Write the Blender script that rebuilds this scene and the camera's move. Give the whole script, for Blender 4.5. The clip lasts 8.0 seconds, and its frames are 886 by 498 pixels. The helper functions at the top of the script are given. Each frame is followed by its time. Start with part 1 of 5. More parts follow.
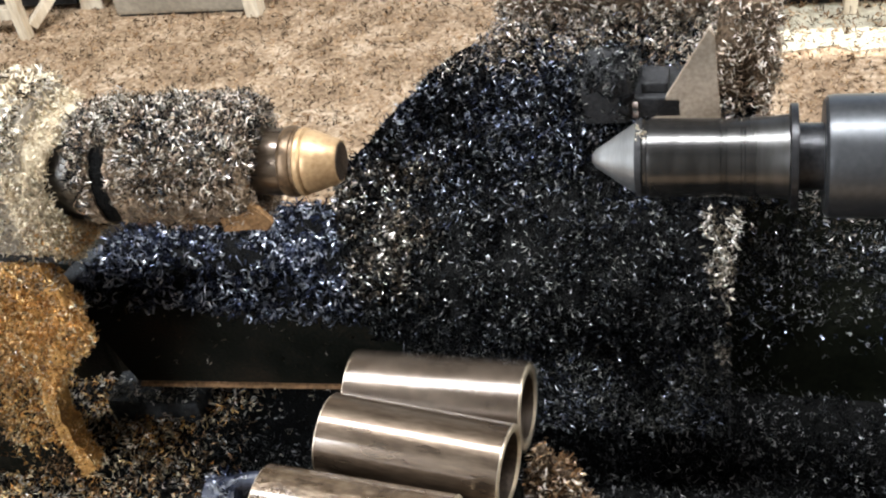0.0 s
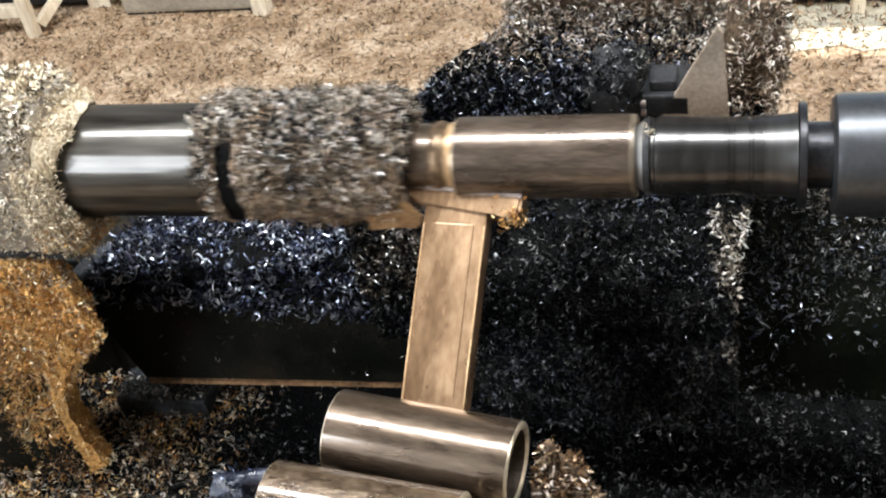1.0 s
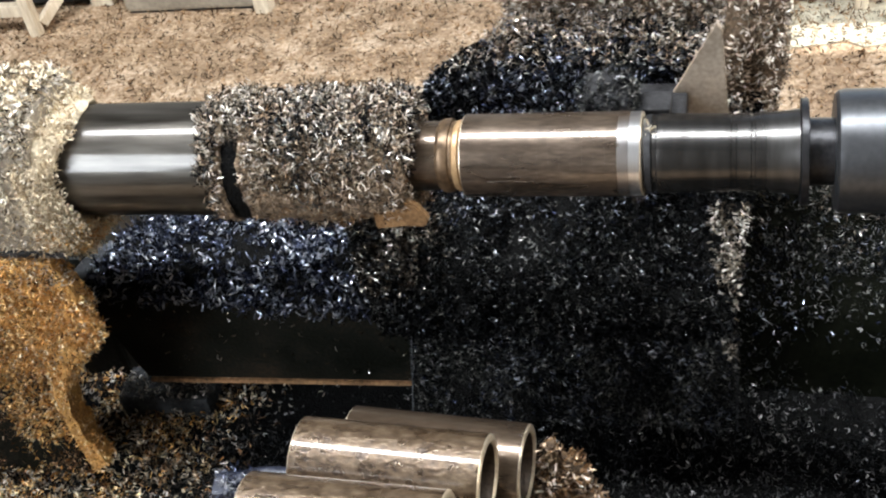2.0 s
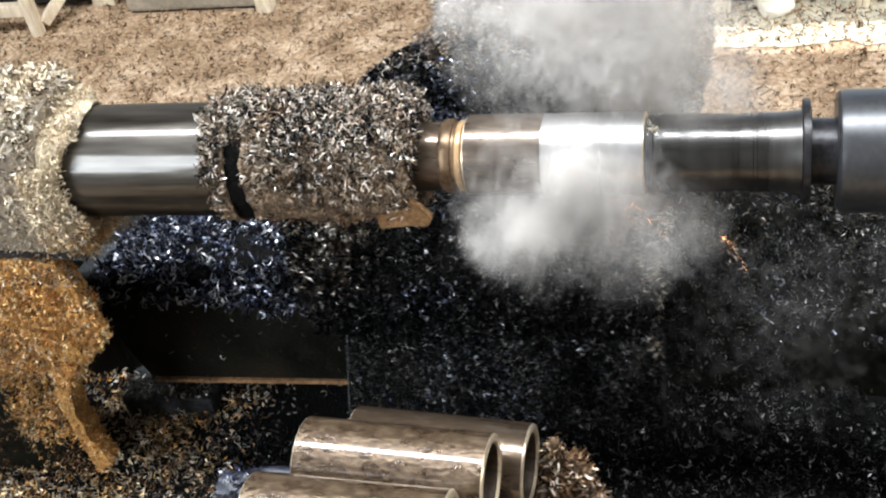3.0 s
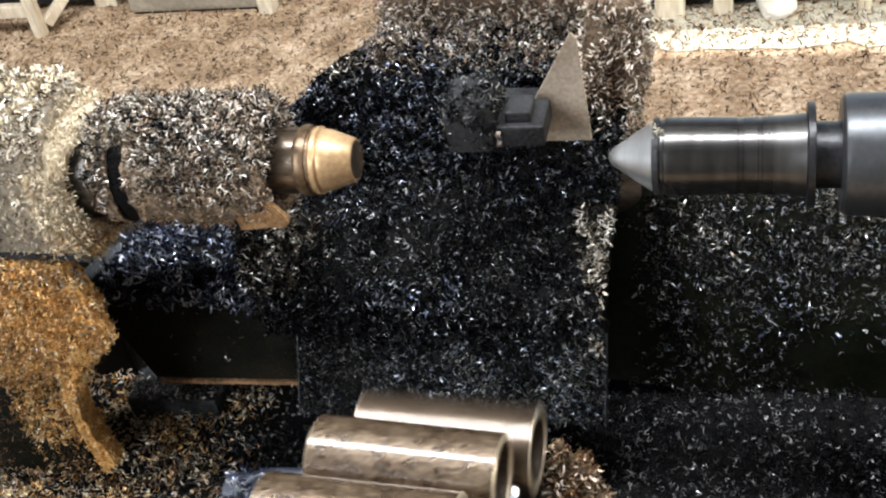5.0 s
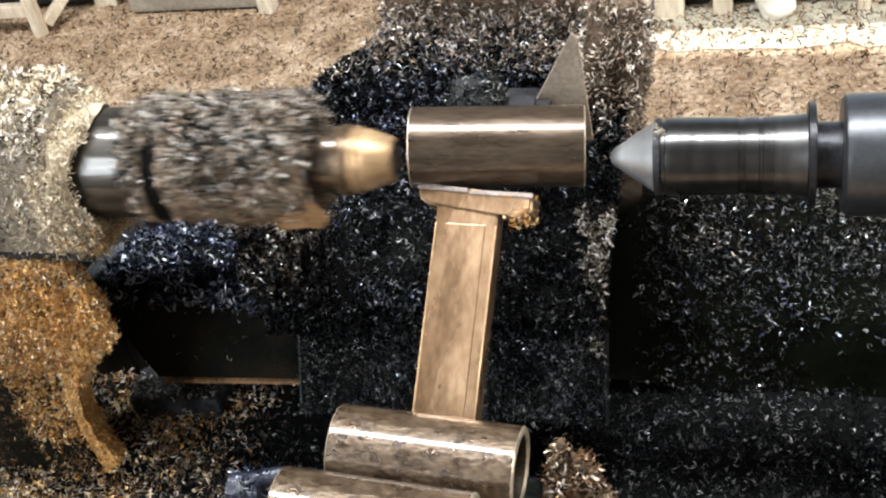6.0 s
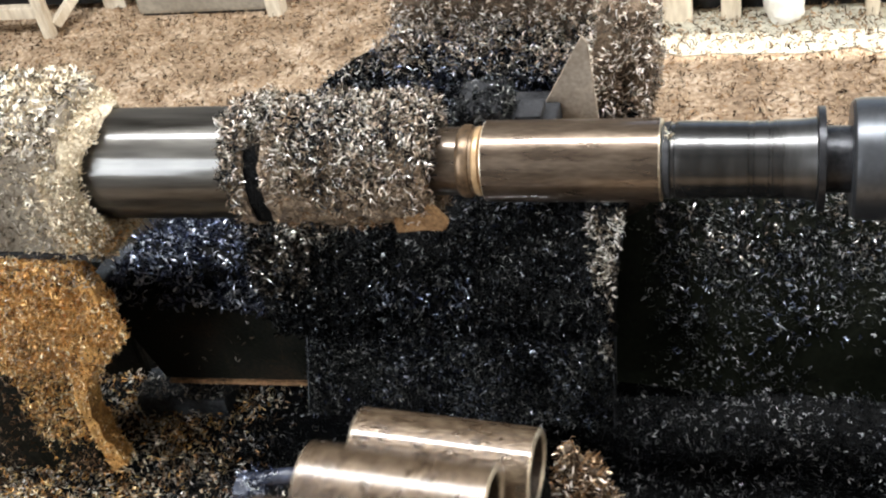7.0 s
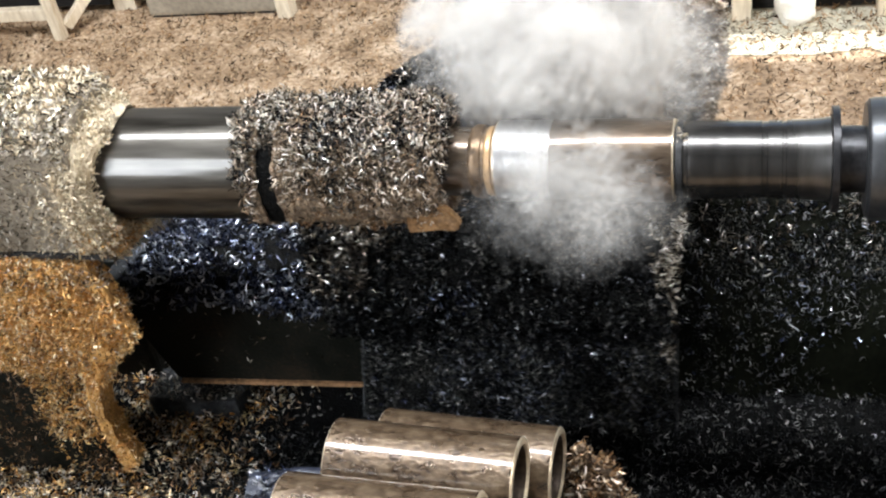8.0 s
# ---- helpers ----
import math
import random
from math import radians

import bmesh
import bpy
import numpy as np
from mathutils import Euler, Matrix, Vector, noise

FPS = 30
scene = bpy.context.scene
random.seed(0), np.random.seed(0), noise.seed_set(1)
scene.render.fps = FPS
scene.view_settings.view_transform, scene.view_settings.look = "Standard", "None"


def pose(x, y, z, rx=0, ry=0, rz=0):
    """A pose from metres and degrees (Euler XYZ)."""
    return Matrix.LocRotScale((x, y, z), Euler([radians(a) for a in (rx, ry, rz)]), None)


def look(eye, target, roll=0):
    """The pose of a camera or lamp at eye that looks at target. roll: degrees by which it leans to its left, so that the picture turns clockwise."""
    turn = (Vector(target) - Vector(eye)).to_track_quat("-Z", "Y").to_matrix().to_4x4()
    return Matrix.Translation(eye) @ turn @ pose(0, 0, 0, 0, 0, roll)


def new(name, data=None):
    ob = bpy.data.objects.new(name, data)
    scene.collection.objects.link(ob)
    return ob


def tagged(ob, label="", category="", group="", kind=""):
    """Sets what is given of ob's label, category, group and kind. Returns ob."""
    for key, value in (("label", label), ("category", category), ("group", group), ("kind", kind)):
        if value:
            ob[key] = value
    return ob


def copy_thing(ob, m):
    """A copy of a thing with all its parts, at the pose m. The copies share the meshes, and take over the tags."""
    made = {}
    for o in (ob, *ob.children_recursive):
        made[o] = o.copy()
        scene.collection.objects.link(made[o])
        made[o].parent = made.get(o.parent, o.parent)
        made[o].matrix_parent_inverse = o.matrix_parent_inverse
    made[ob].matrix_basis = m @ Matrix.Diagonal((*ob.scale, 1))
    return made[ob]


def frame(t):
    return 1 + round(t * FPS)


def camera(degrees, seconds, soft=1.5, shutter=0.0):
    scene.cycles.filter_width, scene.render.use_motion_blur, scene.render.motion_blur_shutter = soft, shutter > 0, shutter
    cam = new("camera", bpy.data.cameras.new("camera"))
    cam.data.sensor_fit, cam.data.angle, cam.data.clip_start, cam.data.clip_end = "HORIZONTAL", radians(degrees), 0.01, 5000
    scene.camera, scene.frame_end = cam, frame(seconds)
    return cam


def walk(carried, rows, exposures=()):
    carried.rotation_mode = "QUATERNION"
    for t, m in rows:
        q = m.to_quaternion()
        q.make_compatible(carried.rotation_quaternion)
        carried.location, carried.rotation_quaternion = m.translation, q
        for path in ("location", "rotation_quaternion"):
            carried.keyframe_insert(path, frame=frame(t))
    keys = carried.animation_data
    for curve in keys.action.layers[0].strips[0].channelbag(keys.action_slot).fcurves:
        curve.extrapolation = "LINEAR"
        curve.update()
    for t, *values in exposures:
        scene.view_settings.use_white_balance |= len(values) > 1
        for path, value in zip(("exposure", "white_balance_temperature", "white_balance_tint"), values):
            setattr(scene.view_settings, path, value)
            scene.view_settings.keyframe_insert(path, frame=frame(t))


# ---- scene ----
# ---- camera ----
cam = camera(40.0, 8.0, soft=2.2, shutter=0.9)
PATH = [
    (0.0, pose(0.2165, -0.6921, 1.4855, 51.53, 8.43, 11.18)),
    (0.5, pose(0.2165, -0.6942, 1.4854, 51.58, 8.32, 11.46)),
    (1.0, pose(0.2156, -0.6941, 1.4856, 51.54, 8.49, 11.51)),
    (1.5, pose(0.2167, -0.6923, 1.4847, 51.48, 8.66, 11.54)),
    (3.0, pose(0.2162, -0.6935, 1.4870, 51.36, 8.85, 11.52)),
    (3.5, pose(0.2179, -0.6946, 1.4894, 51.42, 8.99, 11.76)),
    (4.0, pose(0.2157, -0.6950, 1.4872, 51.47, 9.01, 11.87)),
    (4.5, pose(0.2141, -0.6951, 1.4886, 51.43, 8.92, 11.69)),
    (6.0, pose(0.2121, -0.6984, 1.4926, 51.38, 8.77, 11.55)),
    (6.5, pose(0.2106, -0.6998, 1.4928, 51.49, 8.75, 11.72)),
    (7.0, pose(0.2106, -0.7005, 1.4932, 51.60, 8.70, 11.98)),
    (7.5, pose(0.2091, -0.7003, 1.4915, 51.73, 8.71, 12.21)),
    (8.0, pose(0.2079, -0.7017, 1.4923, 51.75, 8.92, 12.34)),
]
walk(cam, PATH)

# ---- world, sun, large lights ----
scene.view_settings.exposure = 0.6
world = bpy.data.worlds.new("sky")
scene.world = world
world.use_nodes = True
_wn = world.node_tree.nodes
_sky = _wn.new("ShaderNodeTexSky")
_sky.sky_type = 'NISHITA'
_sky.sun_disc = False
_sky.sun_elevation = radians(60)
_sky.sun_rotation = radians(0)
_bg = _wn["Background"]
_bg.inputs["Strength"].default_value = 0.12
world.node_tree.links.new(_sky.outputs[0], _bg.inputs[0])


def sun_light():
    d = bpy.data.lights.new("sun", 'SUN')
    d.energy, d.angle, d.color = 5.0, radians(0.5), (1.0, 0.98, 0.94)
    ob = new("sun", d)
    ob.matrix_world = look((0.6, 6.0, 9.0), (0.5, 1.0, 0.0))
    return ob


def opening_light(name, eye, target, w, h, power, colour):
    """Area lamp standing in for daylight at an opening; lamp and opening are added, unseen."""
    d = bpy.data.lights.new(name, 'AREA')
    d.shape, d.size, d.size_y, d.energy, d.color = 'RECTANGLE', w, h, power, colour
    ob = new(name, d)
    ob.matrix_world = look(eye, target)
    return ob


sun_light()
opening_light("skylight_daylight", (-0.4, 0.0, 3.95), (-0.4, 0.0, 0.0), 3.2, 0.50, 190.0, (0.94, 0.97, 1.0))
opening_light("window_daylight", (-2.4, -2.95, 2.55), (-0.3, 0.0, 1.0), 1.3, 2.0, 112.0, (0.9, 0.95, 1.0))
# added lamp, no source in view: brightens faces turned to +x
opening_light("east_fill", (3.95, 0.6, 1.4), (0.0, 0.3, 0.9), 1.6, 2.0, 128.0, (1.0, 0.95, 0.88))


# ---- materials ----
def nodes_of(m):
    m.use_nodes = True
    t = m.node_tree
    return t, t.nodes["Principled BSDF"]


def surface(name, low, high, rough=(0.4, 0.7), metal=0.0, scale=20.0, fine=400.0, bump=0.3, depth=0.002, stretch=(1, 1, 1), third=None, gloss=0.5, oil=0.0):
    """Two-scale noise colour, varied roughness and a fine bump."""
    m = bpy.data.materials.new(name)
    t, b = nodes_of(m)
    n, l = t.nodes, t.links
    co = n.new("ShaderNodeTexCoord")
    mp = n.new("ShaderNodeMapping")
    mp.inputs["Scale"].default_value = stretch
    l.new(co.outputs["Object"], mp.inputs[0])
    big = n.new("ShaderNodeTexNoise")
    big.inputs["Scale"].default_value, big.inputs["Detail"].default_value = scale, 6
    small = n.new("ShaderNodeTexNoise")
    small.inputs["Scale"].default_value, small.inputs["Detail"].default_value = fine, 4
    for q in (big, small):
        l.new(mp.outputs[0], q.inputs["Vector"])
    mix = n.new("ShaderNodeMath")
    mix.operation = 'MULTIPLY_ADD'
    mix.inputs[1].default_value = 0.5
    half = n.new("ShaderNodeMath")
    half.operation = 'MULTIPLY'
    half.inputs[1].default_value = 0.5
    l.new(small.outputs[0], half.inputs[0])
    l.new(big.outputs[0], mix.inputs[0])
    l.new(half.outputs[0], mix.inputs[2])
    ramp = n.new("ShaderNodeValToRGB")
    ramp.color_ramp.elements[0].position, ramp.color_ramp.elements[1].position = 0.36, 0.64
    ramp.color_ramp.elements[0].color, ramp.color_ramp.elements[1].color = (*low, 1), (*high, 1)
    if third:
        e = ramp.color_ramp.elements.new(0.5)
        e.color = (*third, 1)
    l.new(mix.outputs[0], ramp.inputs[0])
    l.new(ramp.outputs[0], b.inputs["Base Color"])
    rr = n.new("ShaderNodeMapRange")
    rr.inputs["From Min"].default_value, rr.inputs["From Max"].default_value = 0.35, 0.65
    rr.inputs["To Min"].default_value, rr.inputs["To Max"].default_value = rough
    l.new(big.outputs[0], rr.inputs[0])
    l.new(rr.outputs[0], b.inputs["Roughness"])
    b.inputs["Metallic"].default_value = metal
    b.inputs["Specular IOR Level"].default_value = gloss
    b.inputs["Coat Weight"].default_value, b.inputs["Coat Roughness"].default_value = oil, 0.09
    if bump:
        bp = n.new("ShaderNodeBump")
        bp.inputs["Strength"].default_value, bp.inputs["Distance"].default_value = bump, depth
        l.new(small.outputs[0], bp.inputs["Height"])
        l.new(bp.outputs[0], b.inputs["Normal"])
    return m


def chip_metal(name, colours, rough=0.34, metal=0.85):
    """Steel swarf: every curl takes its own temper colour."""
    m = bpy.data.materials.new(name)
    t, b = nodes_of(m)
    n, l = t.nodes, t.links
    g = n.new("ShaderNodeNewGeometry")
    ramp = n.new("ShaderNodeValToRGB")
    ramp.color_ramp.interpolation = 'LINEAR'
    els = ramp.color_ramp.elements
    els[0].position, els[0].color = 0.0, (*colours[0], 1)
    els[1].position, els[1].color = 1.0, (*colours[-1], 1)
    for i, c in enumerate(colours[1:-1]):
        e = els.new((i + 1) / (len(colours) - 1))
        e.color = (*c, 1)
    l.new(g.outputs["Random Per Island"], ramp.inputs[0])
    l.new(ramp.outputs[0], b.inputs["Base Color"])
    b.inputs["Metallic"].default_value, b.inputs["Roughness"].default_value = metal, rough
    b.inputs["Specular IOR Level"].default_value = 0.15
    return m


M_FLOOR = surface("chip_strewn_concrete", (0.2, 0.13, 0.075), (0.74, 0.58, 0.42), (0.6, 0.9), 0.0, 9.0, 75.0, 0.9, 0.012, third=(0.42, 0.29, 0.18))
# for the unseen walls; dark to cut bounced light
M_WALL = surface("dark_plaster", (0.1, 0.095, 0.09), (0.2, 0.19, 0.17), (0.7, 0.9), 0.0, 2.0, 60.0)
# paler than the floor: strong sunlight is put into this colour
M_SUNPATCH = surface("pale_sunlit_floor", (0.34, 0.3, 0.22), (0.66, 0.62, 0.5), (0.7, 0.9), 0.0, 30.0, 110.0, 0.8, 0.006, third=(0.54, 0.5, 0.39))
M_ROOF = surface("dark_roof_sheet", (0.05, 0.05, 0.05), (0.1, 0.1, 0.1), (0.5, 0.8), 0.0, 2.0, 50.0)
M_OILY = surface("oily_black_iron", (0.003, 0.0035, 0.003), (0.012, 0.013, 0.011), (0.35, 0.6), 0.0, 25.0, 300.0, 0.4, gloss=0.15)
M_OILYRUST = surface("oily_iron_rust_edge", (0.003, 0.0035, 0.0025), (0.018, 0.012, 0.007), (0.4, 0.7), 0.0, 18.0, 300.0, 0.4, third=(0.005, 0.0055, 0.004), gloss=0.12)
# dark oily swarf, blackened further for the low light deep in the pan
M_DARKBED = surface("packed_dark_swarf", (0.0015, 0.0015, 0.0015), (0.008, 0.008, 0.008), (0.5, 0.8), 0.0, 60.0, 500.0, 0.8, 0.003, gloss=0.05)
# heat-tinted brown swarf, made golden to carry the warm light there
M_GOLDBED = surface("packed_gold_lit_swarf", (0.24, 0.115, 0.03), (0.82, 0.48, 0.16), (0.4, 0.7), 0.2, 60.0, 420.0, 0.9, 0.003, third=(0.52, 0.28, 0.085))
M_PALEBED = surface("packed_pale_swarf", (0.42, 0.33, 0.22), (0.86, 0.76, 0.57), (0.5, 0.75), 0.2, 70.0, 480.0, 0.9, 0.003)
M_BROWNBED = surface("packed_brown_swarf", (0.04, 0.027, 0.018), (0.24, 0.165, 0.105), (0.4, 0.7), 0.3, 60.0, 450.0, 0.9, 0.003)
M_SLEEVE = surface("caked_brown_grease", (0.03, 0.02, 0.013), (0.46, 0.35, 0.24), (0.35, 0.6), 0.15, 110.0, 420.0, 1.0, 0.005, third=(0.2, 0.14, 0.09))
M_HOUSE = surface("greasy_beige_casting", (0.12, 0.1, 0.075), (0.35, 0.3, 0.23), (0.45, 0.75), 0.0, 22.0, 330.0, 0.6, 0.002)
M_TUBE = surface("burnished_steel_tube", (0.024, 0.021, 0.017), (0.085, 0.078, 0.068), (0.3, 0.46), 0.8, 34.0, 150.0, 0.25, 0.0005, stretch=(0.16, 1.5, 1.5), oil=0.6)
M_STEEL = surface("ground_bright_steel", (0.44, 0.45, 0.46), (0.6, 0.61, 0.62), (0.32, 0.42), 0.92, 9.0, 260.0, 0.1, 0.0003, stretch=(6, 0.4, 0.4))
M_GREYSTEEL = surface("dull_grey_steel", (0.05, 0.048, 0.046), (0.12, 0.118, 0.116), (0.24, 0.36), 0.88, 9.0, 60.0, 0.06, 0.0003, stretch=(2, 0.5, 0.5))
M_QUILL = surface("smooth_slate_steel", (0.055, 0.058, 0.063), (0.085, 0.088, 0.094), (0.3, 0.38), 0.8, 10.0, 200.0, 0.03, 0.0002)
M_DARKSTEEL = surface("dark_oiled_steel", (0.015, 0.015, 0.017), (0.045, 0.045, 0.048), (0.3, 0.5), 0.7, 20.0, 300.0, 0.15)
M_BRASS = surface("straw_tempered_steel", (0.36, 0.22, 0.11), (0.58, 0.4, 0.22), (0.36, 0.52), 0.5, 30.0, 260.0, 0.15, 0.0004)
M_BRONZE = surface("dark_straw_ring", (0.06, 0.038, 0.022), (0.22, 0.145, 0.085), (0.3, 0.5), 0.6, 40.0, 260.0, 0.2, 0.0004)
# blanks: rusty, oily brown that also carries the brown reflection from below
M_PIECE = surface("brown_mill_scale", (0.05, 0.036, 0.026), (0.14, 0.105, 0.078), (0.25, 0.36), 0.6, 50.0, 330.0, 0.12, 0.0004, stretch=(0.35, 1.4, 1.4), third=(0.09, 0.066, 0.048), oil=1.0)
M_MID = surface("brown_oiled_steel", (0.07, 0.048, 0.033), (0.13, 0.096, 0.068), (0.26, 0.36), 0.7, 90.0, 360.0, 0.2, 0.0005, stretch=(0.3, 1.3, 1.3), third=(0.1, 0.071, 0.048), oil=1.0)
M_RAW = surface("rust_mottled_raw_steel", (0.026, 0.015, 0.009), (0.16, 0.115, 0.072), (0.2, 0.42), 0.45, 110.0, 330.0, 0.8, 0.0012, stretch=(0.6, 1.1, 1.1), third=(0.095, 0.063, 0.038), oil=1.0)
M_TURNED = surface("freshly_turned_steel", (0.56, 0.56, 0.57), (0.7, 0.7, 0.71), (0.26, 0.34), 0.95, 9.0, 260.0, 0.08, 0.0003, stretch=(8, 0.3, 0.3))
M_PIECEEND = surface("sawn_steel_end", (0.4, 0.32, 0.22), (0.7, 0.62, 0.48), (0.3, 0.5), 0.7, 40.0, 300.0, 0.2)
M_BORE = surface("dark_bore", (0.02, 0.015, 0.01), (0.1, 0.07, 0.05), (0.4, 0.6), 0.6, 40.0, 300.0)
M_BAR = surface("rubbed_flat_bar", (0.2, 0.115, 0.058), (0.4, 0.26, 0.15), (0.2, 0.42), 0.55, 22.0, 160.0, 0.3, 0.0006, stretch=(1.4, 0.6, 1), third=(0.29, 0.175, 0.095), oil=0.4)
M_PAD = surface("bright_worn_pad", (0.2, 0.155, 0.13), (0.42, 0.35, 0.31), (0.3, 0.5), 0.5, 60.0, 300.0, 0.3, 0.0005)
# black for the tool steel, and for boards that stand in for shade
M_CARBIDE_SHADE = surface("black_tool_steel_and_shade", (0.008, 0.008, 0.009), (0.04, 0.04, 0.042), (0.4, 0.65), 0.0, 30.0, 300.0, gloss=0.2)
M_SHEET = surface("dusty_sheet_metal", (0.3, 0.24, 0.18), (0.52, 0.43, 0.34), (0.45, 0.7), 0.3, 30.0, 300.0, 0.2)
M_WOOD = surface("dusty_timber", (0.46, 0.37, 0.26), (0.78, 0.69, 0.54), (0.6, 0.85), 0.0, 12.0, 90.0, 0.3, 0.002, stretch=(1, 1, 0.2))
M_GREYBOX = surface("faded_grey_paint", (0.2, 0.17, 0.13), (0.34, 0.29, 0.22), (0.5, 0.8), 0.0, 7.0, 80.0)
M_SACK = surface("white_sack", (0.7, 0.67, 0.6), (0.86, 0.84, 0.78), (0.7, 0.9), 0.0, 20.0, 120.0, 0.4)
M_GREYEDGE = surface("worn_grey_edge", (0.008, 0.009, 0.01), (0.06, 0.064, 0.07), (0.5, 0.7), 0.2, 60.0, 300.0, 0.3, gloss=0.2)
M_FLAP = surface("orange_brown_scale", (0.12, 0.06, 0.025), (0.42, 0.25, 0.12), (0.4, 0.6), 0.4, 60.0, 320.0, 0.4)
M_COVER = surface("oily_olive_paint", (0.002, 0.0025, 0.0015), (0.009, 0.01, 0.006), (0.3, 0.5), 0.0, 12.0, 200.0, 0.15, gloss=0.12)
M_RUST = surface("brown_rust", (0.05, 0.025, 0.01), (0.42, 0.24, 0.12), (0.5, 0.7), 0.2, 30.0, 300.0, 0.3)
M_RUBBER = surface("blue_black_rubber", (0.004, 0.005, 0.009), (0.025, 0.03, 0.05), (0.2, 0.5), 0.0, 60.0, 300.0, 0.4)

# dark chips, with the dimness low in the machine added to their colour
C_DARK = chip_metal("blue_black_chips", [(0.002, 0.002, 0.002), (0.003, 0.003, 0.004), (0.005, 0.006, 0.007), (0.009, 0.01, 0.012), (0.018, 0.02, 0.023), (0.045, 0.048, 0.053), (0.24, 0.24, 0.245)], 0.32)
C_BLUE = chip_metal("blue_tempered_chips", [(0.002, 0.003, 0.006), (0.006, 0.008, 0.016), (0.025, 0.031, 0.06), (0.11, 0.125, 0.18), (0.35, 0.38, 0.46), (0.75, 0.77, 0.82)], 0.3, 0.7)
C_GREY = chip_metal("grey_brown_chips", [(0.008, 0.006, 0.005), (0.05, 0.038, 0.028), (0.16, 0.13, 0.095), (0.36, 0.32, 0.27), (0.85, 0.82, 0.77)], 0.36)
# straw temper colours, with warm light painted into the gold
C_GOLD = chip_metal("straw_gold_lit_chips", [(0.12, 0.05, 0.014), (0.5, 0.24, 0.07), (0.84, 0.48, 0.16), (0.97, 0.7, 0.33), (0.97, 0.88, 0.66)], 0.42, 0.45)
C_PALE = chip_metal("pale_straw_chips", [(0.24, 0.18, 0.11), (0.62, 0.5, 0.34), (0.84, 0.74, 0.56), (0.95, 0.89, 0.75)], 0.6, 0.15)
C_BROWN = chip_metal("brown_chips", [(0.02, 0.012, 0.008), (0.16, 0.09, 0.045), (0.36, 0.22, 0.12), (0.62, 0.5, 0.36)], 0.4, 0.7)
C_SLEEVE = chip_metal("white_and_brown_chips", [(0.012, 0.009, 0.007), (0.07, 0.055, 0.04), (0.22, 0.18, 0.13), (0.5, 0.45, 0.38), (0.9, 0.87, 0.82)], 0.4, 0.55)
C_TAN = chip_metal("tan_brown_chips", [(0.05, 0.034, 0.024), (0.21, 0.145, 0.098), (0.45, 0.35, 0.26), (0.68, 0.58, 0.48), (0.88, 0.83, 0.76)], 0.5, 0.3)
# some curls coloured pale in place of real glints
C_GLINT = chip_metal("black_chips_painted_glints", [(0.003, 0.003, 0.003), (0.012, 0.012, 0.013), (0.06, 0.06, 0.063), (0.3, 0.3, 0.3), (0.85, 0.85, 0.83)], 0.35, 0.6)
C_FINE = chip_metal("fine_grey_grit", [(0.003, 0.003, 0.003), (0.012, 0.013, 0.012), (0.04, 0.043, 0.04), (0.12, 0.122, 0.113), (0.38, 0.375, 0.35)], 0.45, 0.5)
C_FLOOR = chip_metal("rusty_floor_chips", [(0.008, 0.005, 0.003), (0.035, 0.02, 0.011), (0.16, 0.09, 0.045), (0.45, 0.28, 0.15), (0.75, 0.6, 0.42)], 0.55, 0.3)


def smoke_matter(name, share):
    m = bpy.data.materials.new(name)
    m.use_nodes = True
    t = m.node_tree
    n, l = t.nodes, t.links
    n.remove(n["Principled BSDF"])
    d, tl, tr = n.new("ShaderNodeBsdfDiffuse"), n.new("ShaderNodeBsdfTranslucent"), n.new("ShaderNodeBsdfTransparent")
    d.inputs[0].default_value = tl.inputs[0].default_value = (0.93, 0.91, 0.88, 1)
    a, b = n.new("ShaderNodeMixShader"), n.new("ShaderNodeMixShader")
    a.inputs[0].default_value = 0.5
    l.new(d.outputs[0], a.inputs[1])
    l.new(tl.outputs[0], a.inputs[2])
    b.inputs[0].default_value = share
    l.new(tr.outputs[0], b.inputs[1])
    l.new(a.outputs[0], b.inputs[2])
    l.new(b.outputs[0], n["Material Output"].inputs[0])
    return m


def hot_metal():
    m = bpy.data.materials.new("red_hot_chip")
    t, b = nodes_of(m)
    b.inputs["Base Color"].default_value = (0.4, 0.1, 0.04, 1)
    b.inputs["Emission Color"].default_value = (1.0, 0.38, 0.16, 1)
    b.inputs["Emission Strength"].default_value = 15.0
    return m


M_SMOKE, M_HAZE, M_HOT = smoke_matter("white_cutting_smoke", 0.034), smoke_matter("thin_grey_smoke", 0.011), hot_metal()
scene.cycles.transparent_max_bounces = 96


# ---- mesh helpers ----
def part(name, bm, material, parent=None, label="", smooth=False):
    me = bpy.data.meshes.new(name)
    bmesh.ops.recalc_face_normals(bm, faces=bm.faces)
    bm.to_mesh(me)
    bm.free()
    for mt in (material if isinstance(material, (list, tuple)) else [material]):
        me.materials.append(mt)
    if smooth:
        me.polygons.foreach_set("use_smooth", [True] * len(me.polygons))
        me.set_sharp_from_angle(angle=radians(35))
    ob = new(name, me)
    ob.parent = parent
    if label:
        ob["label"] = label
    return ob


def empty(name, label, category, group="", kind="", at=(0, 0, 0)):
    ob = new(name)
    ob.location = at
    return tagged(ob, label, category, group, kind)


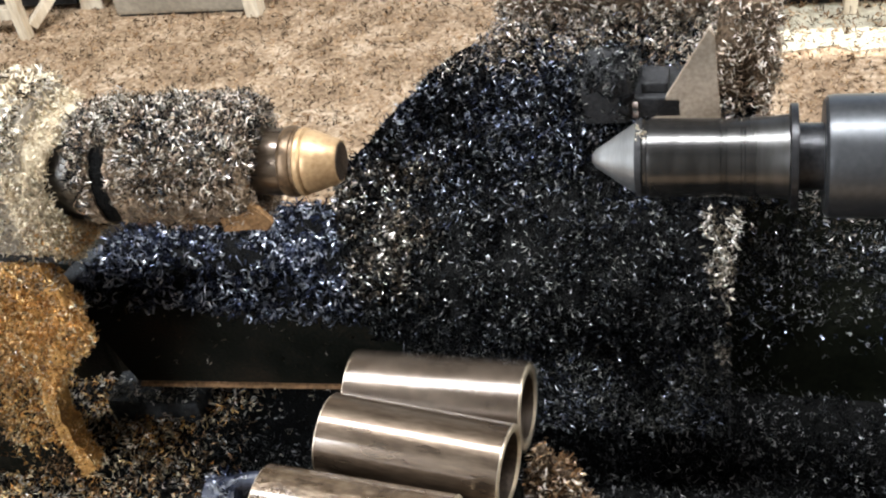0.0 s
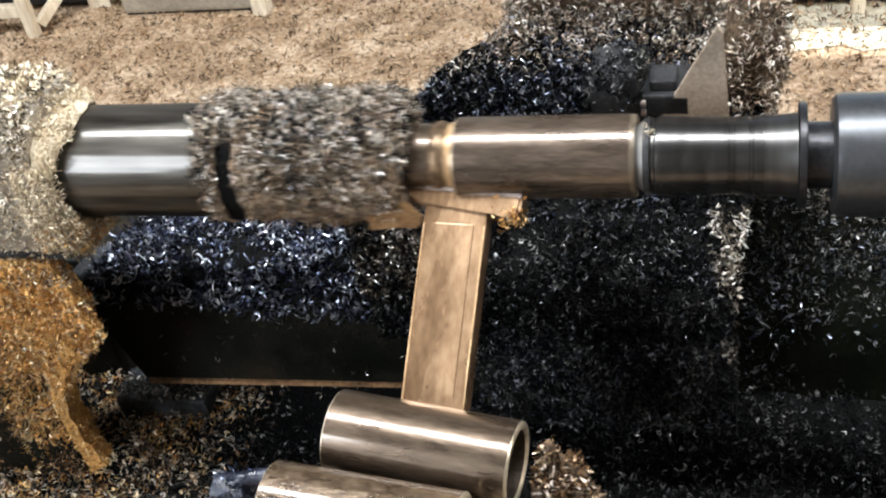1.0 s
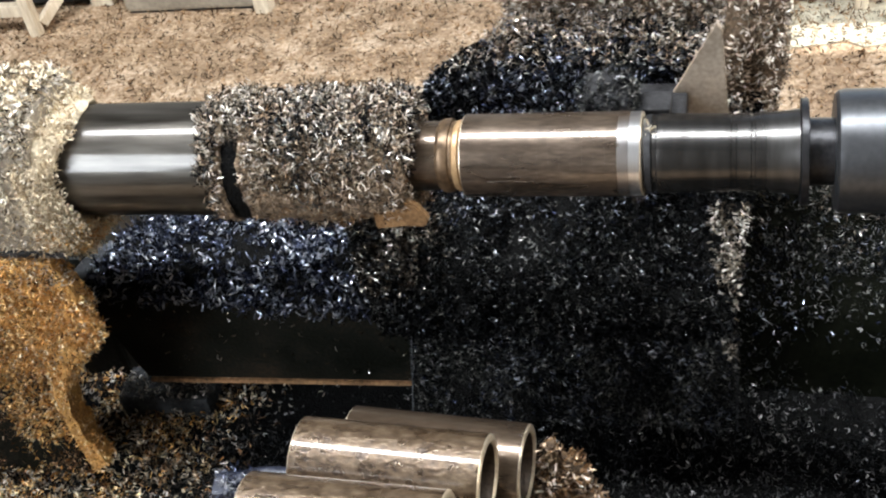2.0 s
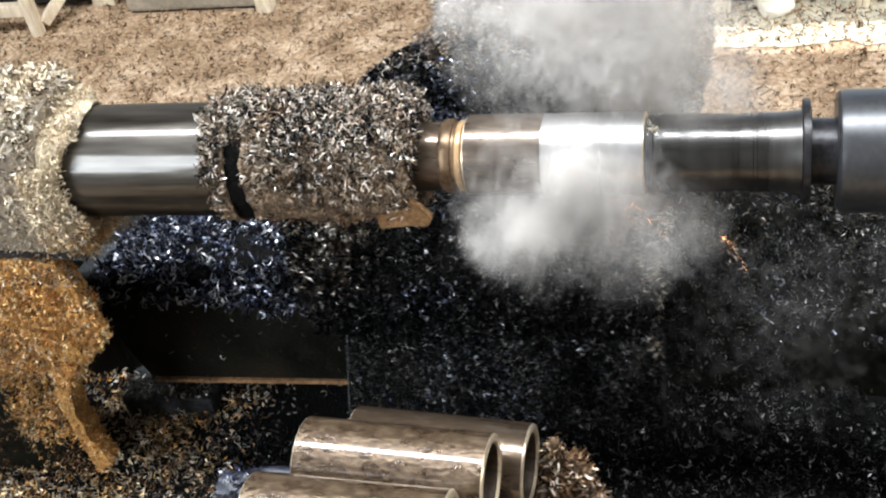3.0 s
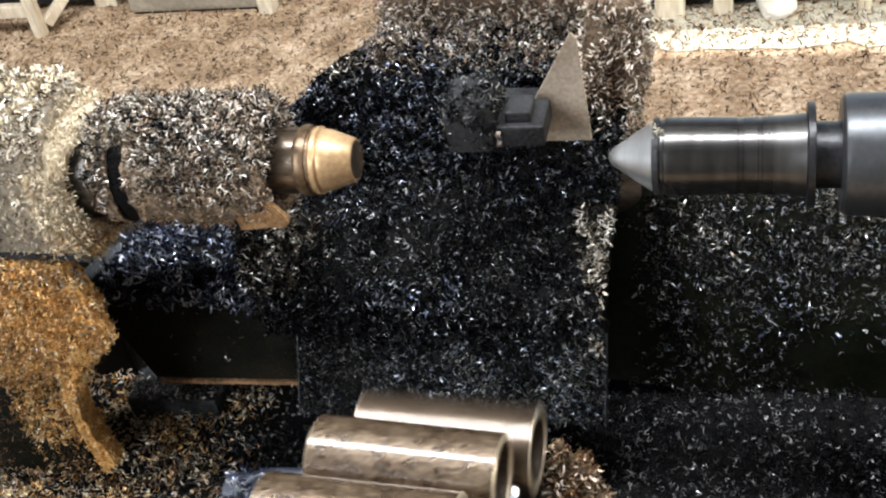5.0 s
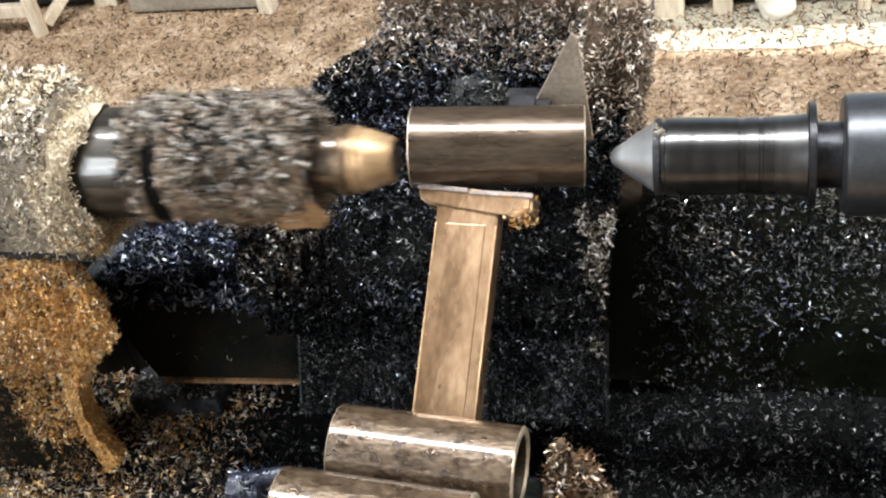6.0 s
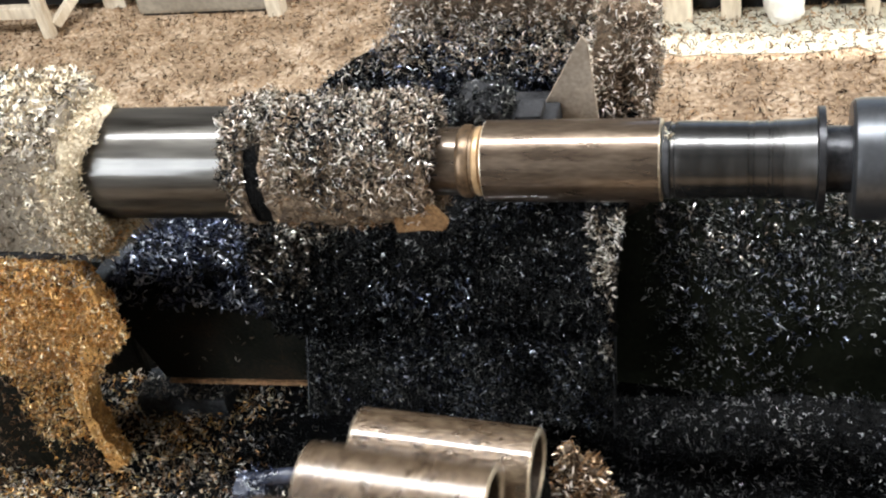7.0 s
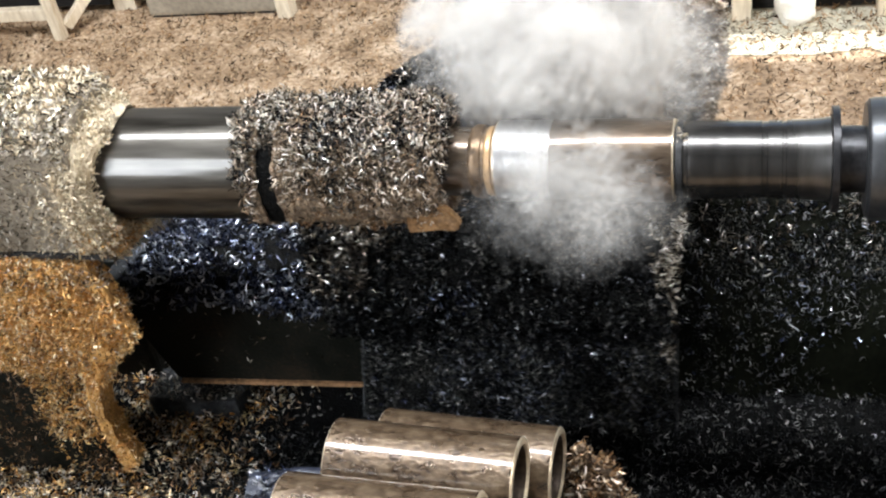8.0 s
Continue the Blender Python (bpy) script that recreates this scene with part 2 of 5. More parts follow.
def box(x0, x1, y0, y1, z0, z1, bev=0.002, seg=2):
    bm = bmesh.new()
    bmesh.ops.create_cube(bm, size=1)
    for v in bm.verts:
        v.co = Vector(((x0 + x1) / 2 + v.co.x * (x1 - x0), (y0 + y1) / 2 + v.co.y * (y1 - y0), (z0 + z1) / 2 + v.co.z * (z1 - z0)))
    if bev:
        bmesh.ops.bevel(bm, geom=bm.edges[:], offset=bev, segments=seg, affect='EDGES', profile=0.6)
    return bm


def prism(points, axis, lo, hi, bev=0.0):
    """A flat outline pushed along an axis: points are the other two coordinates in order."""
    bm = bmesh.new()

    def at(p, q):
        return {"x": (q, p[0], p[1]), "y": (p[0], q, p[1]), "z": (p[0], p[1], q)}[axis]
    a = [bm.verts.new(at(p, lo)) for p in points]
    b = [bm.verts.new(at(p, hi)) for p in points]
    bm.faces.new(a)
    bm.faces.new(b)
    for i in range(len(points)):
        j = (i + 1) % len(points)
        bm.faces.new((a[i], a[j], b[j], b[i]))
    if bev:
        bmesh.ops.bevel(bm, geom=bm.edges[:], offset=bev, segments=2, affect='EDGES')
    return bm


def turned(profile, seg=72, centre=(0, 0, 0), closed=False):
    """A profile of (x, radius) turned round an axis along x."""
    bm = bmesh.new()
    rings = []
    for x, r in profile:
        if r < 1e-5:
            rings.append([bm.verts.new((centre[0] + x, centre[1], centre[2]))])
        else:
            rings.append([bm.verts.new((centre[0] + x, centre[1] + r * math.cos(2 * math.pi * k / seg), centre[2] + r * math.sin(2 * math.pi * k / seg))) for k in range(seg)])
    pairs = list(zip(rings, rings[1:])) + ([(rings[-1], rings[0])] if closed else [])
    for a, b in pairs:
        for k in range(seg):
            j = (k + 1) % seg
            if len(a) == 1 and len(b) == 1:
                continue
            if len(a) == 1:
                bm.faces.new((a[0], b[k], b[j]))
            elif len(b) == 1:
                bm.faces.new((a[k], a[j], b[0]))
            else:
                bm.faces.new((a[k], a[j], b[j], b[k]))
    return bm


def lump(bm, amp, scale, seed=0.0):
    """Push the surface about with two sizes of noise."""
    bm.normal_update()
    for v in bm.verts:
        p = v.co * scale + Vector((seed, seed * 1.7, -seed))
        v.co += v.normal * amp * (noise.noise(p) + 0.5 * noise.noise(p * 2.7) + 0.3 * noise.noise(p * 6.1))
    return bm


def sheet(rows, nx, back, wobble=0.0):
    """A lofted slab: rows of (left point, right point) from bottom to top, with its back side shifted by the vector back."""
    bm = bmesh.new()
    front, rear = [], []
    for a, b in rows:
        a, b = Vector(a), Vector(b)
        front.append([bm.verts.new(a.lerp(b, i / nx)) for i in range(nx + 1)])
        rear.append([bm.verts.new(a.lerp(b, i / nx) + Vector(back)) for i in range(nx + 1)])
    for g in (front, rear):
        for r0, r1 in zip(g, g[1:]):
            for i in range(nx):
                bm.faces.new((r0[i], r0[i + 1], r1[i + 1], r1[i]))
    ring_f = front[0] + [r[-1] for r in front[1:-1]] + front[-1][::-1] + [r[0] for r in front[1:-1]][::-1]
    ring_r = rear[0] + [r[-1] for r in rear[1:-1]] + rear[-1][::-1] + [r[0] for r in rear[1:-1]][::-1]
    for i in range(len(ring_f)):
        j = (i + 1) % len(ring_f)
        bm.faces.new((ring_f[i], ring_f[j], ring_r[j], ring_r[i]))
    return bm


def resampled(rows, n):
    """Even steps along a list of (left, right) rows."""
    out = []
    for k in range(n + 1):
        f = k / n * (len(rows) - 1)
        i = min(int(f), len(rows) - 2)
        u = f - i
        out.append((Vector(rows[i][0]).lerp(Vector(rows[i + 1][0]), u), Vector(rows[i][1]).lerp(Vector(rows[i + 1][1]), u)))
    return out


def chips(name, source, count, size, material, parent=None, keep=None, thick=0.003, seed=1, label="", long=0.15):
    """Curled steel chips strewn over the faces of an object, as one mesh of many loose curls."""
    rng = np.random.default_rng(seed)
    me = source.data
    me.calc_loop_triangles()
    co = np.empty(len(me.vertices) * 3)
    me.vertices.foreach_get("co", co)
    co = co.reshape(-1, 3)
    tri = np.empty(len(me.loop_triangles) * 3, dtype=np.int32)
    me.loop_triangles.foreach_get("vertices", tri)
    tri = tri.reshape(-1, 3)
    a, b, c = co[tri[:, 0]], co[tri[:, 1]], co[tri[:, 2]]
    nr = np.cross(b - a, c - a)
    area = np.linalg.norm(nr, axis=1)
    nr = nr / np.maximum(area, 1e-12)[:, None]
    mid = (a + b + c) / 3
    if keep is not None:
        area = area * keep(mid, nr)
    clump = np.array([noise.noise(Vector(p) * 26 + Vector((seed, 0, 0))) + 0.6 * noise.noise(Vector(p) * 70) for p in mid])
    area = area * np.clip(0.75 + 1.5 * clump, 0.12, 2.2)
    if source.parent is not None:
        parent = source
    pick = rng.choice(len(tri), size=count, p=area / area.sum())
    u, v = rng.random(count), rng.random(count)
    flip = u + v > 1
    u[flip], v[flip] = 1 - u[flip], 1 - v[flip]
    pos = a[pick] + u[:, None] * (b - a)[pick] + v[:, None] * (c - a)[pick]
    nrm = nr[pick]
    pos = pos + nrm * (rng.random(count) ** 1.5 * thick)[:, None]
    return curls(name, pos, nrm, size, material, parent, rng, label, long)


def curls(name, pos, nrm, size, material, parent, rng, label="", long=0.15, slim=1.0):
    count, seg = len(pos), 5
    r = size * (0.34 + 0.5 * rng.random(count))
    w = slim * size * (0.13 + 0.2 * rng.random(count))
    turn = 2.8 + 3.4 * rng.random(count)
    rise = size * (0.2 + 0.9 * rng.random(count))
    if long < 0:
        turn = 4.2 + 2.4 * rng.random(count)
        w = w * 0.7
    lanky = rng.random(count) < long
    r[lanky] *= 1.7
    w[lanky] *= 0.7
    turn[lanky] *= 0.6
    k = np.linspace(-0.5, 0.5, seg + 1)
    ang = turn[:, None] * k[None, :]
    x = r[:, None] * np.sin(ang)
    y = r[:, None] * (np.cos(ang) - 1)
    z = rise[:, None] * k[None, :]
    taper = (1 - 0.9 * np.abs(k) ** 3)[None, :]
    pa = np.stack([x, y, z - w[:, None] * taper / 2], -1)
    pb = np.stack([x, y, z + w[:, None] * taper / 2], -1)
    pts = np.concatenate([pa, pb], axis=1)
    q = rng.normal(size=(count, 4))
    q /= np.linalg.norm(q, axis=1)[:, None]
    s, i, j, l = q.T
    rot = np.stack([np.stack([1 - 2 * (j * j + l * l), 2 * (i * j - s * l), 2 * (i * l + s * j)], -1),
                    np.stack([2 * (i * j + s * l), 1 - 2 * (i * i + l * l), 2 * (j * l - s * i)], -1),
                    np.stack([2 * (i * l - s * j), 2 * (j * l + s * i), 1 - 2 * (i * i + j * j)], -1)], 1)
    pts = np.einsum("nij,npj->npi", rot, pts) + pos[:, None, :]
    nv = 2 * (seg + 1)
    base = (np.arange(count) * nv)[:, None]
    f = np.array([[m, m + 1, seg + 2 + m, seg + 1 + m] for m in range(seg)])
    faces = (base[:, :, None] + f[None]).reshape(-1, 4)
    me = bpy.data.meshes.new(name)
    me.vertices.add(count * nv)
    me.vertices.foreach_set("co", pts.reshape(-1))
    me.loops.add(faces.size)
    me.loops.foreach_set("vertex_index", faces.reshape(-1).astype(np.int32))
    me.polygons.add(len(faces))
    me.polygons.foreach_set("loop_start", (np.arange(len(faces)) * 4).astype(np.int32))
    me.polygons.foreach_set("use_smooth", np.ones(len(faces), dtype=bool))
    me.update(calc_edges=True)
    me.materials.append(material)
    ob = new(name, me)
    ob.parent = parent
    return tagged(ob, label, "" if parent else "metal chips", "", "stuff")


AXIS_Z = 1.0   # height of the turning axis, which runs along x at y = 0
R_PIECE, L_PIECE = 0.0295, 0.125


# ---- structure ----
def shop():
    fl = tagged(part("floor", box(-4, 4, -3, 9, -0.2, 0.0, 0), M_FLOOR), "concrete shop floor strewn with rusty steel chips", "floor", kind="structure")

    # unseen walls, added to enclose the shop and shape the sun patch
    def wall(name, bm):
        return tagged(part(name, bm, M_WALL), "unseen plaster wall added to shape the daylight", "wall", kind="structure")
    # rear wall with a wide doorway, front wall with a high window band, side wall with a doorway
    wall("wall_north_west", box(-4, -0.3, 3.2, 3.4, 0.0, 4.0, 0))
    wall("wall_north_east", box(3.0, 4, 3.2, 3.4, 0.0, 4.0, 0))
    wall("wall_north_lintel", box(-0.3, 3.0, 3.2, 3.4, 2.85, 4.0, 0))
    wall("wall_south", box(-4, 4, -3.2, -3.0, 0.0, 1.4, 0))
    wall("wall_south_lintel", box(-4, 4, -3.2, -3.0, 3.75, 4.0, 0))
    wall("wall_south_west", box(-4, -3.15, -3.2, -3.0, 1.4, 3.75, 0))
    wall("wall_south_east", box(-1.65, 4, -3.2, -3.0, 1.4, 3.75, 0))
    wall("wall_west", box(-4.2, -4.0, -3.2, 3.4, 0.0, 4.0, 0))
    wall("wall_east", box(4.0, 4.2, -3.2, -0.3, 0.0, 4.0, 0))
    wall("wall_east_north", box(4.0, 4.2, 1.5, 3.4, 0.0, 4.0, 0))
    wall("wall_east_lintel", box(4.0, 4.2, -0.3, 1.5, 2.5, 4.0, 0))

    # unseen roof, added to block the sky around a strip opening
    def roof(name, *b):
        return tagged(part(name, box(*b, 0), M_ROOF), "unseen dark sheet-metal roof added to block the sky", "ceiling", kind="structure")
    roof("ceiling", -4.2, 4.2, -3.2, -0.28, 4.0, 4.15)
    roof("ceiling_north", -4.2, 4.2, 0.28, 3.4, 4.0, 4.15)
    roof("ceiling_west", -4.2, -2.05, -0.28, 0.28, 4.0, 4.15)
    roof("ceiling_east", 1.25, 4.2, -0.28, 0.28, 4.0, 4.15)
    return fl


floor = shop()


def pavement():
    """Pale slab at the doorway with a broken front edge; its colour carries the sunlight."""
    rng = np.random.default_rng(12)
    xs = np.linspace(-0.1, 3.4, 90)
    edge = [(float(x), 1.845 + 0.03 * noise.noise(Vector((x * 9, 0, 2))) + 0.02 * noise.noise(Vector((x * 30, 4, 2)))) for x in xs]
    tagged(part("pavement", prism(edge + [(3.4, 8.9), (-0.1, 8.9)], "z", -0.02, 0.004), M_SUNPATCH), "pale slab with the floor's strong sunlight in its colour", "pavement", kind="structure")
    n = 900
    curls("yard_swarf", np.stack([-0.05 + 1.2 * rng.random(n), 1.86 + 0.25 * rng.random(n), 0.007 + 0.003 * rng.random(n)], -1), None, 0.011, C_FLOOR, None, rng, "brown steel chips strewn on the pale sunlit slab")


pavement()


def floor_chips():
    rng = np.random.default_rng(11)
    n = 42000
    y = 0.9 + 2.0 * rng.random(n)
    x = -2.4 + 3.6 * rng.random(n)
    pos = np.stack([x, y, 0.002 + 0.006 * rng.random(n)], -1)
    curls("floor_swarf", pos, None, 0.0095, C_FLOOR, None, rng, "rusty steel chips scattered over the shop floor")


floor_chips()


# ---- machine base and chip pan ----
def machine_base():
    m = empty("machine_base", "black oily iron lathe base with a chip pan full of swarf", "machine base")
    part("plinth", box(-0.85, 0.75, -0.32, 0.27, 0.0, 0.62, 0.01), M_OILY, m)
    pan = sheet(resampled([((-0.85, -0.33, 0.665), (0.75, -0.33, 0.665)), ((-0.85, 0.0, 0.675), (0.75, 0.0, 0.675)), ((-0.85, 0.2, 0.69), (0.75, 0.2, 0.69)), ((-0.85, 0.27, 0.69), (0.75, 0.27, 0.69))], 50), 90, (0, 0, -0.06))
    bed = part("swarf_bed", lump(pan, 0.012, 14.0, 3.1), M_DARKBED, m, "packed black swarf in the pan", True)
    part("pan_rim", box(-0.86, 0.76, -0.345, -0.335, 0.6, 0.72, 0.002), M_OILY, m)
    # added block: keeps the gap between guard and way cover black
    part("gap_block", box(-0.72, -0.386, 0.075, 0.2, 0.62, 0.835, 0.006), M_OILY, m, "black block added to darken the gap by the way cover")
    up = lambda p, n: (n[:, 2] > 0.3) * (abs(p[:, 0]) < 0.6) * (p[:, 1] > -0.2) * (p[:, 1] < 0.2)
    # chips thinned under the way cover; the bare black paints its shadow
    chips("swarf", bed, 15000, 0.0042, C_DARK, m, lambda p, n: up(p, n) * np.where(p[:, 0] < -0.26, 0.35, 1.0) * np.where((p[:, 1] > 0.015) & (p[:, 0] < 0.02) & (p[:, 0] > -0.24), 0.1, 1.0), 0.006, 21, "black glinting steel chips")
    chips("swarf", bed, 7000, 0.0032, C_FINE, m, lambda p, n: up(p, n) * (p[:, 1] < 0.1) * np.where((p[:, 1] > 0.015) & (p[:, 0] < 0.02) & (p[:, 0] > -0.24), 0.1, 1.0), 0.006, 38, "fine grey grit")
    chips("swarf", bed, 3800, 0.0045, C_BROWN, m, lambda p, n: up(p, n) * (p[:, 0] < -0.20) * np.clip((-0.20 - p[:, 0]) / 0.12, 0.0, 1.0), 0.009, 22, "brown steel chips")
    chips("swarf", bed, 6000, 0.0034, C_GLINT, m, lambda p, n: up(p, n) * np.where((p[:, 0] > 0.10) & (p[:, 1] < 0.09), 1.0, 0.22), 0.008, 26, "black chips, the grey glints in their colour")
    chips("swarf", bed, 6000, 0.0042, C_GOLD, m, lambda p, n: up(p, n) * (p[:, 0] < -0.24) * np.clip((-0.24 - p[:, 0]) / 0.08, 0.0, 1.0), 0.012, 27, "golden chips")
    chips("swarf", bed, 6500, 0.0044, C_SLEEVE, m, lambda p, n: up(p, n) * (p[:, 0] < -0.22) * np.clip((-0.22 - p[:, 0]) / 0.08, 0.0, 1.0), 0.013, 28, "bright chips")
    chips("swarf", bed, 1500, 0.0040, C_PALE, m, lambda p, n: up(p, n) * (p[:, 0] < -0.17) * np.clip((-0.17 - p[:, 0]) / 0.15, 0.0, 1.0), 0.012, 23, "pale straw chips")
    rows = [((-0.62, -0.16, 0.660), (-0.20, -0.16, 0.636)), ((-0.62, -0.08, 0.678), (-0.21, -0.08, 0.640)), ((-0.62, -0.02, 0.684), (-0.235, -0.02, 0.646)), ((-0.62, 0.02, 0.682), (-0.29, 0.02, 0.65))]
    mound = part("swarf_mound", lump(sheet(resampled(rows, 24), 40, (0, 0, -0.02)), 0.005, 30.0, 2.2), M_DARKBED, m, "low mound of black, brown and golden swarf", True)
    fade = lambda p, n: (n[:, 2] > 0.3) * (p[:, 0] > -0.48) * np.clip((-0.23 - p[:, 0]) / 0.10, 0.05, 1.0)
    chips("swarf", mound, 2600, 0.0042, C_PALE, m, fade, 0.006, 29, "pale straw chips")
    chips("swarf", mound, 3400, 0.0044, C_GOLD, m, fade, 0.007, 30, "golden chips")
    chips("swarf", mound, 4600, 0.0044, C_SLEEVE, m, fade, 0.006, 36, "grey and white chips")
    chips("swarf", mound, 1000, 0.0044, C_DARK, m, lambda p, n: (n[:, 2] > 0.3) * (p[:, 0] > -0.48), 0.005, 37, "black chips")
    # flat iron bracket half buried under the way cover
    bracket = part("bracket", box(-0.376, -0.282, 0.028, 0.070, 0.66, 0.704, 0.004), M_GREYEDGE, m, "flat oily iron bracket dusted with chips")
    chips("swarf", bracket, 260, 0.0036, C_FINE, m, lambda p, n: (n[:, 2] > 0.5) * 1.0, 0.003, 24, "black chips")
    chips("swarf", bracket, 160, 0.0042, C_SLEEVE, m, lambda p, n: (n[:, 2] > 0.5) * 1.0, 0.003, 25, "brown chips")
    return m


machine_base()


# ---- headstock with its guard ----
def headstock():
    h = empty("headstock", "beige cast lathe headstock caked with pale chips", "headstock")
    prof = [(-0.055, 0.953), (-0.055, 1.046), (-0.036, 1.062), (0.02, 1.064), (0.034, 1.05), (0.034, 0.93), (-0.03, 0.93)]
    bm = prism(prof, "x", -0.75, -0.292)
    bmesh.ops.subdivide_edges(bm, edges=[e for e in bm.edges if abs(e.verts[0].co.x - e.verts[1].co.x) > 0.1], cuts=40)
    casing = part("casing", lump(bm, 0.0015, 40.0, 1.0), M_HOUSE, h)
    # end plate with the mouth for the tube, thickly caked
    bm = bmesh.new()
    seg, rings = 96, 12
    verts = []
    for j in range(rings + 1):
        u = j / rings
        ring = []
        for k in range(seg):
            a = 2 * math.pi * k / seg
            c, s = math.cos(a), math.sin(a)
            # outline of the plate: a rounded square round the mouth
            hy, hz = (0.036 if c > 0 else 0.058), (0.050 if s > 0 else 0.058)
            e = 1.0 / ((abs(c) / hy) ** 4 + (abs(s) / hz) ** 4) ** 0.25
            r = 0.0435 + (max(e, 0.0465) - 0.0435) * u
            bulge = 0.006 * math.sin(math.pi * min(1.0, u * 1.3)) + (0.006 if u < 1 else -0.004)
            ring.append(bm.verts.new((-0.297 + bulge + 0.019 * s * s * (1 - 0.75 * u), c * r, AXIS_Z + s * r)))
        verts.append(ring)
    verts.append([bm.verts.new((-0.31, v.co.y, v.co.z)) for v in verts[-1]])
    verts.insert(0, [bm.verts.new((-0.33, v.co.y, v.co.z)) for v in verts[0]])
    for a, b in zip(verts, verts[1:]):
        for k in range(seg):
            bm.faces.new((a[k], a[(k + 1) % seg], b[(k + 1) % seg], b[k]))
    collar = part("end_collar", lump(bm, 0.003, 45.0, 2.0), M_PALEBED, h, "end plate caked with pale straw chips", True)
    chips("swarf", collar, 6500, 0.0034, C_PALE, h, lambda p, n: (np.hypot(p[:, 1], p[:, 2] - AXIS_Z) > 0.0475) * (n[:, 0] > -0.2) * (p[:, 0] > -0.312), 0.004, 31, "pale straw chips")
    chips("swarf", collar, 1600, 0.0034, C_GOLD, h, lambda p, n: (np.hypot(p[:, 1], p[:, 2] - AXIS_Z) > 0.0475) * (n[:, 0] > -0.2) * (p[:, 0] > -0.312) * np.clip((0.985 - p[:, 2]) / 0.03, 0, 1), 0.004, 35, "golden chips")
    chips("swarf", casing, 1800, 0.0055, C_PALE, h, lambda p, n: (n[:, 2] > 0.5) * (p[:, 0] > -0.5), 0.012, 34, "whitish chips heaped on top")
    chips("swarf", casing, 2600, 0.0055, C_SLEEVE, h, lambda p, n: (n[:, 2] > 0.5) * (p[:, 0] > -0.5), 0.009, 32, "grey and white chips heaped on top")
    chips("swarf", casing, 2600, 0.0034, C_SLEEVE, h, lambda p, n: (n[:, 1] < -0.5) * (p[:, 0] > -0.5), 0.0015, 33, "grey chips stuck in grease")
    chips("swarf", casing, 1900, 0.0036, C_PALE, h, lambda p, n: (p[:, 0] > -0.345) * ((n[:, 2] > 0.2) | (n[:, 1] < -0.3) | (n[:, 0] > 0.5)), 0.004, 39, "pale chips round the end plate")
    part("seam", box(-0.70, -0.296, -0.057, -0.05, 0.9475, 0.9535, 0.001), M_CARBIDE_SHADE, h, "dark seam under the casing")
    return h


headstock()


def headstock_guard():
    g = empty("headstock_guard", "sheet guard below the headstock thickly coated with golden chips", "guard")
    rows = [((-0.70, -0.058, 0.835), (-0.338, -0.058, 0.822)), ((-0.70, -0.06, 0.86), (-0.297, -0.06, 0.862)), ((-0.70, -0.06, 0.90), (-0.300, -0.06, 0.91)), ((-0.70, -0.06, 0.947), (-0.306, -0.06, 0.947))]
    panel = part("panel", lump(sheet(resampled(rows, 40), 60, (0, 0.016, 0)), 0.004, 28.0, 5.0), M_GOLDBED, g, "front panel coated with golden chips", True)
    chips("swarf", panel, 8000, 0.0038, C_GOLD, g, lambda p, n: (n[:, 1] < 0.3) * (p[:, 0] > -0.5), 0.003, 41, "straw-tempered chips with the warm light in their gold")
    chips("swarf", panel, 1100, 0.0034, C_BROWN, g, lambda p, n: (n[:, 1] < 0.3) * (p[:, 0] > -0.5) * np.where(p[:, 0] < -0.37, 1.6, 0.7), 0.0035, 45, "brown chips")
    chips("swarf", panel, 800, 0.0038, C_SLEEVE, g, lambda p, n: (n[:, 1] < 0.3) * (p[:, 0] > -0.5) * np.where(p[:, 2] > 0.92, 2.0, 0.6), 0.0035, 46, "dark and white chips")
    rows = [((-0.70, -0.045, 0.66), (-0.385, -0.045, 0.66)), ((-0.70, -0.05, 0.75), (-0.374, -0.05, 0.75)), ((-0.70, -0.05, 0.838), (-0.350, -0.05, 0.832))]
    skirt = part("skirt", lump(sheet(resampled(rows, 30), 40, (0, 0.012, 0)), 0.003, 28.0, 5.5), M_OILYRUST, g, "dark skirt below the panel", True)
    chips("swarf", skirt, 2400, 0.0036, C_GOLD, g, lambda p, n: (n[:, 1] < 0.3) * (p[:, 0] > -0.43) * np.clip((p[:, 2] - 0.68) / 0.1, 0.1, 1), 0.002, 44, "golden chips")
    chips("swarf", skirt, 1500, 0.0034, C_BROWN, g, lambda p, n: (n[:, 1] < 0.3) * (p[:, 0] > -0.5) * np.where(p[:, 0] > -0.40, 1.0, 0.35), 0.002, 43, "brown chips")
    part("back_plate", box(-0.70, -0.41, -0.02, -0.01, 0.66, 0.945, 0.002), M_OILY, g, "black plate behind the panel")
    # crumbling lip of chips running down to the pan
    rows = [((-0.358, -0.062, 0.70), (-0.343, -0.062, 0.712)), ((-0.364, -0.062, 0.75), (-0.352, -0.062, 0.75)), ((-0.362, -0.062, 0.80), (-0.351, -0.062, 0.80)), ((-0.352, -0.062, 0.835), (-0.330, -0.062, 0.835))]
    lip = part("lip", lump(sheet(resampled(rows, 18), 10, (0, 0.02, 0)), 0.004, 40.0, 6.0), M_GOLDBED, g, "crumbling lip of golden chips", True)
    chips("swarf", lip, 900, 0.0034, C_GOLD, g, None, 0.003, 42, "golden chips")
    return g


headstock_guard()


